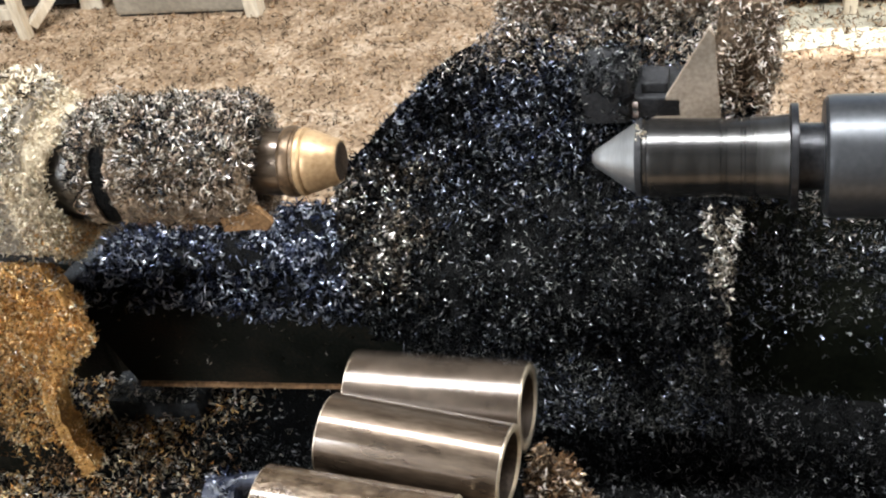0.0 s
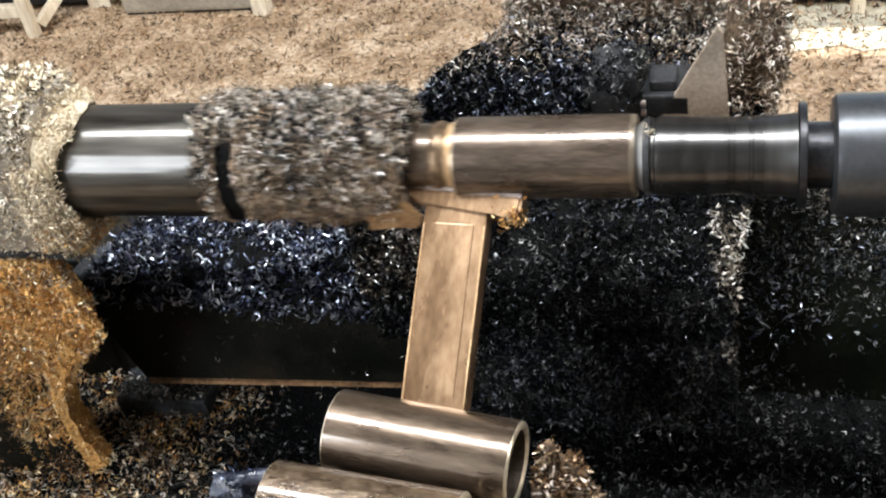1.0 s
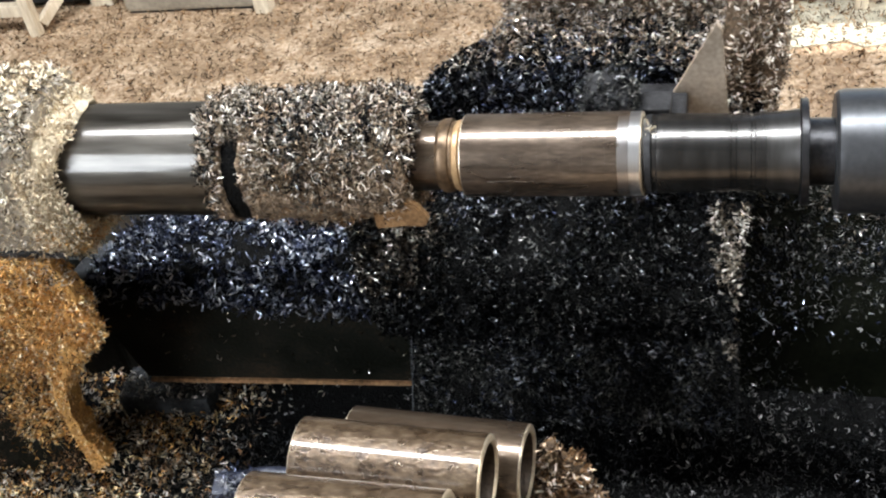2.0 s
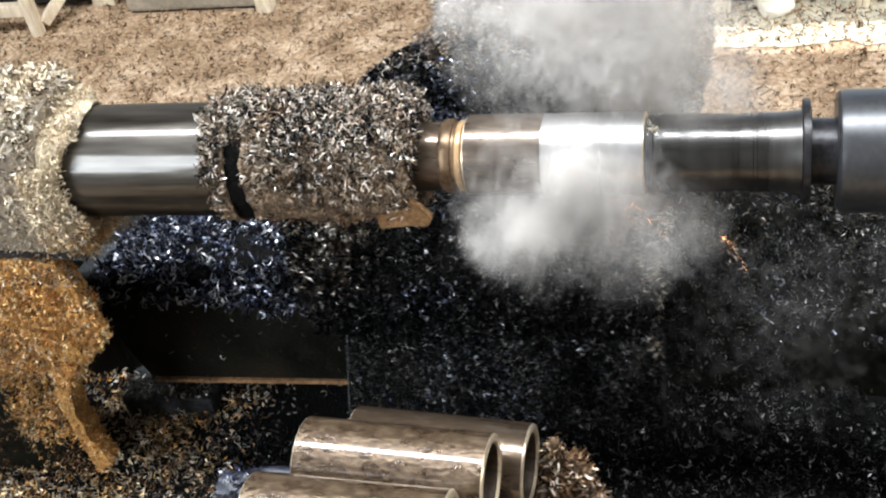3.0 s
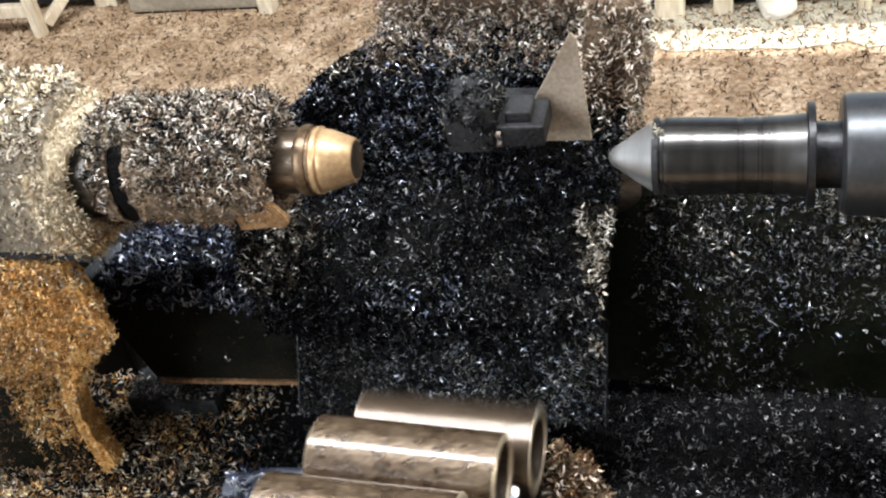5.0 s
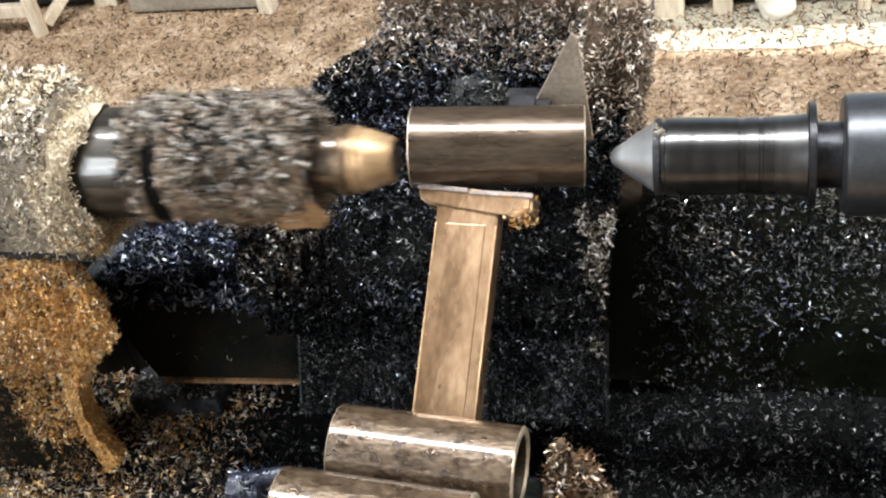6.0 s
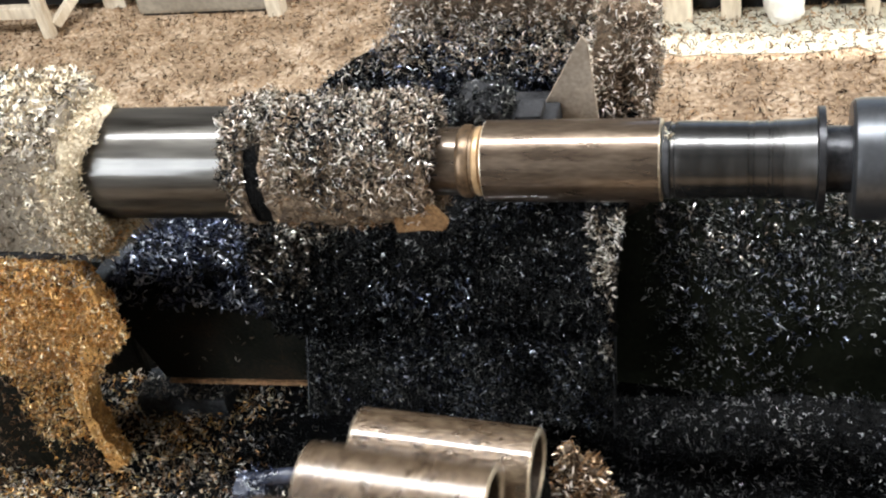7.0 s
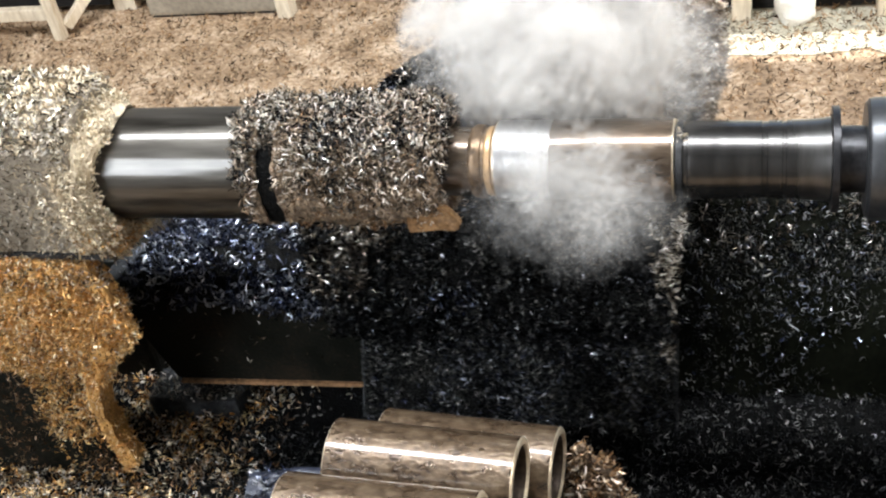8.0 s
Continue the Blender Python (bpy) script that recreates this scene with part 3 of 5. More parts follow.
# ---- moving spindle quill ----
def spindle():
    q = empty("spindle_quill", "sliding steel spindle tube with a chip-caked sleeve and straw-coloured driver nose", "spindle")
    z = AXIS_Z
    part("tube", turned([(-0.60, 0.0), (-0.60, 0.0428), (-0.15, 0.0428), (-0.15, 0.0)], 96, (0, 0, z)), M_TUBE, q, "burnished steel tube", True)
    # caked sleeve in two telescoping lengths, the rear one with a torn groove

    def caked(name, prof, label):
        bm = turned(prof, 120, (0, 0, z))
        bm.normal_update()
        for v in bm.verts:
            p = v.co
            k = 0.0022 * (noise.noise(p * 60) + 0.7 * noise.noise(p * 140)) + 0.0016 * noise.noise(p * 22)
            crown = max(0.0, (p.z - z) / 0.05) * 0.004 * (0.6 + noise.noise(p * 35))
            ragged = 0.005 * noise.noise(Vector((p.y * 40, p.z * 40, 7.0))) * (1.0 if p.x < -0.163 or p.x > -0.036 else 0.3)
            v.co += v.normal * (k + crown)
            v.co.x += ragged
        return part(name, bm, M_SLEEVE, q, label, True)

    rear = [(-0.1662, 0.0425), (-0.1679, 0.045), (-0.1654, 0.0455), (-0.1562, 0.0462), (-0.1545, 0.0458), (-0.1541, 0.0425), (-0.1407, 0.0425), (-0.1403, 0.0452)]
    rear += [(-0.1378 + 0.084 * k / 16, 0.0450 - 0.0006 * (k / 16) ** 2) for k in range(17)] + [(-0.0535, 0.0425)]
    fore = [(-0.101, 0.0425), (-0.100, 0.0455)] + [(-0.098 + 0.074 * k / 16, 0.0456 - 0.0014 * (k / 16) ** 2) for k in range(17)] + [(-0.0215, 0.041), (-0.0205, 0.033), (-0.026, 0.030)]
    sl = caked("caked_sleeve", rear, "rear sleeve caked with grey-brown curled chips")
    front = caked("front_sleeve", fore, "front sleeve caked with grey-brown curled chips")
    clear = lambda p: (abs(p[:, 0] + 0.147) > 0.0100)
    top = lambda p: np.where(p[:, 2] > z + 0.024, 1.0, np.where(p[:, 2] > z + 0.008, 0.5, np.where(p[:, 2] > z - 0.012, 0.16, 0.03))) * np.where(p[:, 0] < -0.155, 2.0, 1.0)
    for piece, share, seed in ((sl, 0.6, 51), (front, 0.55, 251)):
        chips("swarf", piece, int(700 * share), 0.0040, C_BROWN, q, lambda p, n: np.where(p[:, 2] - z < -0.02, 1.0, 0.5) * clear(p), 0.002, seed + 1, "fine brown chips")
        chips("swarf", piece, int(2300 * share), 0.0050, C_SLEEVE, q, lambda p, n: top(p) * clear(p), 0.0035, seed, "grey and white curled chips", -1)
        chips("swarf", piece, int(2000 * share), 0.0046, C_TAN, q, lambda p, n: top(p) * clear(p), 0.004, seed + 2, "tan curled chips", -1)
        chips("swarf", piece, int(2200 * share), 0.0052, C_DARK, q, lambda p, n: top(p) * clear(p), 0.0035, seed + 3, "black curled chips", -1)
    chips("swarf", front, 420, 0.0044, C_TAN, q, lambda p, n: (p[:, 0] > -0.042) * 1.0, 0.004, 55, "tan chips heaped on the front rim", -1)
    # curls bridging the groove over the crown
    rng = np.random.default_rng(56)
    e, rr = np.radians(48 + 110 * rng.random(330)), 0.046 + 0.006 * rng.random(330)
    bridge = np.stack([-0.155 + 0.016 * rng.random(330), -rr * np.cos(e), z + rr * np.sin(e)], -1)
    curls("swarf", bridge, None, 0.0050, C_SLEEVE, sl, rng, "grey curls bridging the groove", -1)
    part("dark_groove", turned([(-0.155, 0.0440), (-0.155, 0.0447), (-0.139, 0.0447), (-0.139, 0.0440)], 96, (0, 0, z)), M_DARKBED, q, "black torn groove", True)
    flap = prism([(-0.047, z - 0.036), (-0.023, z - 0.030), (-0.011, z - 0.034), (-0.007, z - 0.026), (-0.015, z - 0.014), (-0.029, z - 0.004), (-0.047, z - 0.006)], "y", -0.041, -0.033, 0.0015)
    flap = part("torn_flap", lump(flap, 0.0012, 90, 2), M_FLAP, q, "bent rust-orange flap of sleeve")
    shaft = part("nose_shaft", turned([(-0.08, 0.0), (-0.08, 0.0255), (0.0, 0.0248), (0.0, 0.0)], 80, (0, 0, z)), M_MID, q, "brown burnished shaft", True)
    ring = [(-0.001, 0.0), (-0.001, 0.0246), (0.0, 0.0256), (0.002, 0.0265), (0.006, 0.0265), (0.008, 0.0258), (0.0085, 0.0246), (0.0105, 0.0246), (0.0105, 0.0)]
    part("driver_ring", turned(ring, 80, (0, 0, z)), M_BRONZE, shaft, "dark straw-coloured driver ring", True)
    nose = [(0.0106, 0.0), (0.0106, 0.0242), (0.012, 0.0252), (0.0150, 0.0252), (0.0158, 0.0236), (0.0168, 0.0228), (0.0185, 0.0232), (0.022, 0.0226), (0.039, 0.0165), (0.0408, 0.0152), (0.0408, 0.0)]
    part("driver_nose", turned(nose, 80, (0, 0, z)), M_BRASS, shaft, "straw-coloured steel driver cone", True)
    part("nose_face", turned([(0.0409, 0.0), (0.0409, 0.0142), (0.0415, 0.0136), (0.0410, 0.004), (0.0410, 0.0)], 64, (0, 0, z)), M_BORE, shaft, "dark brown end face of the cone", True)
    return q, (shaft, front, flap)


quill, nose_parts = spindle()


# ---- tailstock with its live centre ----
def tailstock():
    t = empty("tailstock", "grey steel tailstock with a bright revolving live centre", "tailstock")
    z = AXIS_Z
    part("centre_point", turned([(0.1126, 0.0), (0.1132, 0.003), (0.1155, 0.0062), (0.120, 0.0090), (0.130, 0.0158), (0.140, 0.0225), (0.1435, 0.0245), (0.1435, 0.0)], 80, (0, 0, z)), M_STEEL, t, "bright ground conical point", True)
    body = [(0.1479, 0.0), (0.1479, 0.0262), (0.1485, 0.0266), (0.1492, 0.0258), (0.1512, 0.0258), (0.1520, 0.0268), (0.155, 0.0272), (0.18, 0.0268), (0.200, 0.0264), (0.2005, 0.0259), (0.2035, 0.0259), (0.204, 0.0265), (0.213, 0.0266), (0.2135, 0.0260), (0.2155, 0.0260), (0.216, 0.0267), (0.228, 0.0270), (0.234, 0.0273), (0.239, 0.0278), (0.2440, 0.0287), (0.2444, 0.0)]
    # the gap's shade, put in as a black ring
    part("shadow_gap", turned([(0.1436, 0.0), (0.1436, 0.0262), (0.1478, 0.0268), (0.1478, 0.0)], 80, (0, 0, z)), M_CARBIDE_SHADE, t, "black ring standing in for the shaded gap", True)
    rng = np.random.default_rng(66)
    # chip's white glint is put in as pale curls
    curls("swarf", np.array([0.1462, -0.008, z + 0.0265]) + rng.normal(size=(9, 3)) * 0.0016, None, 0.0034, C_PALE, t, rng, "shiny chip caught on the centre, its glint painted pale")
    part("centre_body", turned(body, 96, (0, 0, z)), M_GREYSTEEL, t, "ringed grey steel housing of the centre", True)
    part("flange", turned([(0.2445, 0.0), (0.2445, 0.0353), (0.2449, 0.0357), (0.2491, 0.0357), (0.2495, 0.0353), (0.2495, 0.0)], 80, (0, 0, z)), M_DARKSTEEL, t, "dark thin flange", True)
    part("neck", turned([(0.25, 0.0), (0.25, 0.0225), (0.27, 0.0225), (0.27, 0.0)], 72, (0, 0, z)), M_DARKSTEEL, t, "", True)
    part("quill", turned([(0.266, 0.0), (0.266, 0.0375), (0.268, 0.0402), (0.272, 0.0410), (0.62, 0.0410), (0.62, 0.0)], 96, (0, 0, z)), M_QUILL, t, "smooth grey quill", True)
    part("housing", box(0.56, 0.80, -0.09, 0.14, 0.70, 1.10, 0.015), M_GREYSTEEL, t)
    return t


tailstock()


def tailstock_cover():
    c = empty("way_cover", "dark curved way cover sprinkled with black chips below the tailstock", "cover")
    rows = [((0.02, 0.085, 0.70), (0.62, 0.075, 0.655)), ((0.02, 0.10, 0.76), (0.62, 0.09, 0.76)), ((0.02, 0.125, 0.84), (0.62, 0.12, 0.84)), ((0.02, 0.135, 0.865), (0.62, 0.13, 0.865)), ((0.02, 0.16, 0.868), (0.62, 0.16, 0.868))]
    bm = sheet(resampled(rows, 40), 60, (0, 0.03, -0.02))
    for v in bm.verts:
        v.co.z -= 0.03 * math.sin(max(0.0, min(1.0, (v.co.x - 0.165) / 0.3)) * math.pi / 2) * (1 if v.co.z < 0.72 else 0)
    s = part("shell", lump(bm, 0.0015, 16.0, 9.0), M_COVER, c, "", True)
    # left end kept bare and black in place of the carriage's shadow
    chips("swarf", s, 9000, 0.0029, C_FINE, c, lambda p, n: (n[:, 1] < 0.4) * np.where(p[:, 2] > 0.78, 1.6, 0.6) * np.where((p[:, 2] < 0.76) & (p[:, 0] > 0.245), 0.06, 1.0) * np.clip((p[:, 0] - 0.105) / 0.03, 0, 1), 0.002, 65, "fine grey grit")
    chips("swarf", s, 6000, 0.0044, C_DARK, c, lambda p, n: (n[:, 1] < 0.4) * np.where(p[:, 2] > 0.80, 1.8, 0.5) * np.where((p[:, 2] < 0.78) & (p[:, 0] > 0.245 + (0.78 - p[:, 2]) * 0.1), 0.04, 1.0) * np.clip((p[:, 0] - 0.105) / 0.03, 0, 1), 0.003, 61, "black chips")
    chips("swarf", s, 1700, 0.0038, C_BLUE, c, lambda p, n: (n[:, 1] < 0.4) * np.clip((p[:, 2] - 0.68) / 0.12, 0.05, 1) * np.clip((p[:, 0] - 0.115) / 0.03, 0, 1) * np.where((p[:, 2] < 0.74) & (p[:, 0] > 0.24), 0.1, 1.0), 0.004, 64, "blue-grey chips")
    chips("swarf", s, 3000, 0.0033, C_GLINT, c, lambda p, n: (n[:, 1] < 0.4) * np.clip((p[:, 2] - 0.70) / 0.12, 0.05, 1) * np.clip((p[:, 0] - 0.115) / 0.03, 0, 1) * np.where((p[:, 2] < 0.76) & (p[:, 0] > 0.24), 0.1, 1.0), 0.004, 63, "chips with glints painted pale")
    chips("swarf", s, 3000, 0.0044, C_GREY, c, lambda p, n: (n[:, 2] > -0.2) * np.clip((p[:, 2] - 0.80) / 0.05, 0, 1) * (p[:, 0] > 0.12), 0.004, 62, "grey chips")
    return c


tailstock_cover()


# ---- carriage ----
SLOPE = Vector((0, 0.545, 0.839))
NORMAL = Vector((0, -0.839, 0.545))


def on_slope(x, s, h=0.0):
    return Vector((x, -0.02, 0.747)) + SLOPE * s + NORMAL * h


def carriage():
    c = empty("carriage", "slant lathe carriage buried under black and brown chips", "carriage")
    # hollow casting: side cheeks, floor and back behind the slanted front
    side = [(-0.008, 0.745), (0.024, 0.745), (0.024, 0.80)]
    part("cheek", prism(side, "x", 0.192, 0.202), M_OILY, c)
    part("cheek", prism(side, "x", -0.062, -0.052), M_OILY, c)
    part("underside", box(-0.052, 0.192, -0.004, 0.024, 0.740, 0.745, 0.001), M_OILY, c)
    # lower front plate
    rows = [(on_slope(-0.058, 0.0), on_slope(0.205, 0.0)), (on_slope(-0.060, 0.075), on_slope(0.205, 0.075))]
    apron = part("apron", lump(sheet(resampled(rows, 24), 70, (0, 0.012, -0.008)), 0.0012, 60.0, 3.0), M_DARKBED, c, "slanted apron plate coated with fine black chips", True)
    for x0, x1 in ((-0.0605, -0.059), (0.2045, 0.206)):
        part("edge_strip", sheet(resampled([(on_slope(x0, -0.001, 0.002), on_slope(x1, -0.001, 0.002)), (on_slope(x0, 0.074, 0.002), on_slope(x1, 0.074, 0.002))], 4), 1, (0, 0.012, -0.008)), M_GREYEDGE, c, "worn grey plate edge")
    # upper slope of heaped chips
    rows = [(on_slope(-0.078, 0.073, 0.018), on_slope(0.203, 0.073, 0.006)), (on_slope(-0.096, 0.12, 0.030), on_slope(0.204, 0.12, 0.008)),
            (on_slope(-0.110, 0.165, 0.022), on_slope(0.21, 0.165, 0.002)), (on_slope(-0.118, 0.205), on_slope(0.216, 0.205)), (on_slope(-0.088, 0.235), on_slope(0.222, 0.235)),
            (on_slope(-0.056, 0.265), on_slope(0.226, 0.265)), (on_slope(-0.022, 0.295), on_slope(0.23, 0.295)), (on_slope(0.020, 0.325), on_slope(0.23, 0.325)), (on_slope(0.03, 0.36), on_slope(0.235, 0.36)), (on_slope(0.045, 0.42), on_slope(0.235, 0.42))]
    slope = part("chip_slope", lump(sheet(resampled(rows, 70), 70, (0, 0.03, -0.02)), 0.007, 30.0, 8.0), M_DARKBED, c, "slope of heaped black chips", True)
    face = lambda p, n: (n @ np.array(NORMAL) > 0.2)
    # fewer chips at z 0.83 to 0.91: stands in for the blank's shadow
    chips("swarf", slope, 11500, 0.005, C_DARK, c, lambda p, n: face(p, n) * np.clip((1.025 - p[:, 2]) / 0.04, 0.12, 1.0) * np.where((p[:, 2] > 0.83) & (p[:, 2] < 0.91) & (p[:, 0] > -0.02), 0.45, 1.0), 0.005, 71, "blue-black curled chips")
    chips("swarf", slope, 4200, 0.0044, C_BLUE, c, lambda p, n: face(p, n) * np.clip((p[:, 2] - 0.89) / 0.04, 0, 1) * np.clip((0.2 - p[:, 0]) / 0.08, 0, 1), 0.006, 72, "blue chips with glints painted pale")
    chips("swarf", slope, 1500, 0.0050, C_GREY, c, lambda p, n: face(p, n) * (p[:, 2] < 0.93) * (p[:, 2] > 0.85) * np.clip((-0.015 - p[:, 0]) / 0.05, 0, 1), 0.006, 75, "brown-grey chips")
    chips("swarf", slope, 7000, 0.0039, C_TAN, c, lambda p, n: face(p, n) * np.clip((p[:, 2] - 0.988) / 0.03, 0, 1), 0.007, 83, "tan-brown chips")
    chips("swarf", slope, 4200, 0.0040, C_SLEEVE, c, lambda p, n: face(p, n) * np.clip((p[:, 2] - 0.98) / 0.03, 0, 1), 0.008, 73, "brown and grey chips")
    chips("swarf", apron, 7500, 0.0028, C_FINE, c, lambda p, n: face(p, n) * 1.0, 0.002, 86, "fine grey grit")
    chips("swarf", slope, 4500, 0.0030, C_FINE, c, lambda p, n: face(p, n) * (p[:, 2] < 0.95), 0.004, 87, "fine grey grit")
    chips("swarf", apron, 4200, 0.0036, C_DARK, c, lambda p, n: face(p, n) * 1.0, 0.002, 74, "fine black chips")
    chips("swarf", slope, 350, 0.0042, C_GLINT, c, face, 0.006, 88, "chips with glints painted pale")
    chips("swarf", apron, 1300, 0.0036, C_BLUE, c, lambda p, n: face(p, n) * np.where(p[:, 0] > 0.0, 1.0, 0.4), 0.003, 90, "blue-grey chips")
    # narrow wedge of brown chips down the edge
    rows = [(on_slope(0.197, 0.06, 0.006), on_slope(0.2035, 0.06, 0.006)), (on_slope(0.188, 0.12, 0.008), on_slope(0.206, 0.12, 0.008)), (on_slope(0.182, 0.18, 0.008), on_slope(0.214, 0.18, 0.008))]
    wedge = part("edge_wedge", lump(sheet(resampled(rows, 20), 8, (0, 0.012, -0.008)), 0.003, 50.0, 4.0), M_DARKBED, c, "wedge of grey-brown chips on the edge", True)
    chips("swarf", wedge, 520, 0.0044, C_SLEEVE, c, lambda p, n: face(p, n) * 1.0, 0.003, 76, "grey-brown chips")
    # turret block behind, heaped with chips
    rows = [((0.03, 0.17, 0.98), (0.20, 0.17, 0.97)), ((0.028, 0.155, 1.05), (0.205, 0.155, 1.04)), ((0.04, 0.16, 1.10), (0.20, 0.16, 1.10)), ((0.05, 0.19, 1.16), (0.19, 0.19, 1.16))]
    tur = part("turret", lump(sheet(resampled(rows, 36), 40, (0, 0.06, -0.01)), 0.007, 35.0, 12.0), M_BROWNBED, c, "tool turret buried in brown chips", True)
    chips("swarf", tur, 6500, 0.0039, C_TAN, c, lambda p, n: (n[:, 1] < 0.3) * 1.0, 0.008, 81, "rust-brown curled chips")
    chips("swarf", tur, 4200, 0.0040, C_SLEEVE, c, lambda p, n: (n[:, 1] < 0.3) * 1.0, 0.008, 79, "grey, brown and white curled chips")
    rows = [((0.185, 0.112, 0.94), (0.222, 0.112, 0.93)), ((0.19, 0.125, 1.0), (0.236, 0.125, 0.99)), ((0.196, 0.135, 1.045), (0.236, 0.135, 1.045)), ((0.205, 0.155, 1.06), (0.23, 0.155, 1.06))]
    side_heap = part("side_ridge", lump(sheet(resampled(rows, 26), 14, (0, 0.05, -0.01)), 0.004, 45.0, 13.0), M_BROWNBED, c, "ridge of brown chips beside the turret", True)
    chips("swarf", side_heap, 2000, 0.0042, C_TAN, c, lambda p, n: (n[:, 1] < 0.4) * 1.0, 0.005, 82, "tan chips")
    chips("swarf", side_heap, 1000, 0.0044, C_SLEEVE, c, lambda p, n: (n[:, 1] < 0.4) * 1.0, 0.006, 80, "brown and grey chips")
    # pale guard plate standing on edge
    part("guard_plate", prism([(0.143, 0.955), (0.148, 0.976), (0.190, 1.050), (0.194, 1.045), (0.199, 0.955)], "y", 0.086, 0.090, 0.0006), M_SHEET, c, "pale dusty triangular guard plate")
    return c


saddle = carriage()


def front_way_cover():
    c = empty("way_cover", "black oily boxed way cover under blue-black chips", "cover")
    bm = bmesh.new()
    pts = [(-0.376, 0.03, 0.845), (-0.336, 0.03, 0.729), (0.016, 0.03, 0.737), (0.016, 0.03, 0.845)]
    fr = [bm.verts.new(p) for p in pts]
    bk = [bm.verts.new((p[0] + 0.012, 0.12, p[2] + (0.012 if p[2] > 0.8 else 0))) for p in pts]
    bm.faces.new(fr)
    bm.faces.new(bk[::-1])
    for i in range(4):
        bm.faces.new((fr[i], fr[(i + 1) % 4], bk[(i + 1) % 4], bk[i]))
    bmesh.ops.bevel(bm, geom=bm.edges[:], offset=0.003, segments=2, affect='EDGES')
    part("way_box", bm, M_OILYRUST, c, "black oily folded box", True)
    part("lower_lip", prism([(-0.331, 0.7265), (0.014, 0.7367), (0.014, 0.7407), (-0.331, 0.7305)], "y", 0.0265, 0.0315, 0.0008), M_RUST, c, "rusty folded lower lip")
    rows = [((-0.352, 0.026, 0.843), (-0.020, 0.022, 0.842)), ((-0.350, 0.04, 0.852), (-0.020, 0.04, 0.858)), ((-0.342, 0.08, 0.856), (-0.020, 0.08, 0.866)), ((-0.325, 0.125, 0.858), (-0.020, 0.125, 0.87))]
    heap = part("chip_layer", lump(sheet(resampled(rows, 24), 70, (0, 0.0, -0.012)), 0.004, 45.0, 6.0), M_DARKBED, c, "layer of blue-black chips on the cover", True)
    chips("swarf", heap, 4600, 0.0060, C_BLUE, c, lambda p, n: (n[:, 2] > -0.3) * 1.0, 0.007, 77, "blue-black curled chips")
    rng = np.random.default_rng(78)
    n = 560
    x = -0.26 + 0.2 * rng.random(n)
    z = 0.845 - 0.034 * rng.random(n) ** 1.5 * np.clip((x + 0.27) / 0.05, 0.1, 1)
    curls("swarf", np.stack([x, 0.026 + 0.002 * rng.random(n), z], -1), None, 0.0048, C_BLUE, c, rng, "chips hanging over the edge", 0.5)
    n = 70
    curls("swarf", np.stack([-0.33 + 0.26 * rng.random(n), np.full(n, 0.0285), 0.745 + 0.08 * rng.random(n)], -1), None, 0.003, C_GREY, c, rng, "stray chips stuck to the oily front")
    # bare folded rim at the end of the cover
    rim = prism([(-0.378, 0.843), (-0.358, 0.846), (-0.358, 0.8505), (-0.378, 0.8485)], "y", 0.028, 0.075, 0.001)
    for v in rim.verts:
        v.co.x += 0.28 * (v.co.y - 0.028)
        v.co.z += 0.12 * (v.co.y - 0.028)
    part("rim", rim, M_GREYEDGE, c, "scuffed grey folded rim")
    return c


front_way_cover()


# ---- tool slide ----
def tool_slide():
    t = empty("tool_slide", "black tool holder with a clamped cutting tool", "cutting tool")
    holder = part("holder", lump(box(0.096, 0.133, 0.036, 0.085, 0.975, 1.016, 0.006), 0.0012, 60, 2.0), M_CARBIDE_SHADE, t, "black oily tool block", True)
    chips("swarf", holder, 260, 0.005, C_DARK, t, lambda p, n: (n[:, 2] > 0.0) * 1.0, 0.004, 85, "black chips")
    chips("swarf", holder, 500, 0.0034, C_FINE, t, lambda p, n: (n[:, 2] > -0.3) * 1.0, 0.003, 89, "grey grit")
    part("shank", box(0.133, 0.170, 0.044, 0.10, 0.976, 0.994, 0.002), M_CARBIDE_SHADE, t, "dark steel shank")
    part("clamp", box(0.140, 0.160, 0.05, 0.075, 0.994, 1.003, 0.002), M_CARBIDE_SHADE, t, "clamp block")
    for zz in (0.980, 0.988):
        part("screw", turned([(0.1335, 0.0), (0.1335, 0.003), (0.1375, 0.003), (0.1375, 0.0)], 16, (0.0, 0.044, zz)), M_PAD, t, "bright screw head")
    part("insert", prism([(0.128, 0.0315), (0.136, 0.040), (0.124, 0.046)], "z", 0.996, 1.001, 0.0004), M_DARKSTEEL, t, "small dark cutting insert")
    return t


tool = tool_slide()


# ---- feed chute, lifter and workpieces ----
P0 = Vector((0.0075, -0.1615, 0.862))
LIFT = Vector((0.036, 0.010, 1.003))
UP = (LIFT - P0).normalized()
SKEW = -2.8
CHUTE = Vector((-0.22, -0.81, 0.54)).normalized()
CROSS = (Vector((1, 0, 0)) - CHUTE * CHUTE.x).normalized()
# resting places while the lifter is up: the nearest blank leans on the bar
WAIT = [Vector((0.0103, -0.184, 0.8975)), Vector((-0.0147, -0.2486, 0.9004)), Vector((-0.032, -0.304, 0.914)), Vector((-0.05, -0.359, 0.931))]
WAIT_SKEW = [-7.0, -5.0, -4.0, -3.0]
# resting places while the lifter is down
REST = [P0, Vector((-0.0067, -0.2065, 0.8996)), Vector((-0.0195, -0.2675, 0.9165)), Vector((-0.033, -0.323, 0.936))]
REST_SKEW = [-2.8, -2.0, -1.0, 0.0]


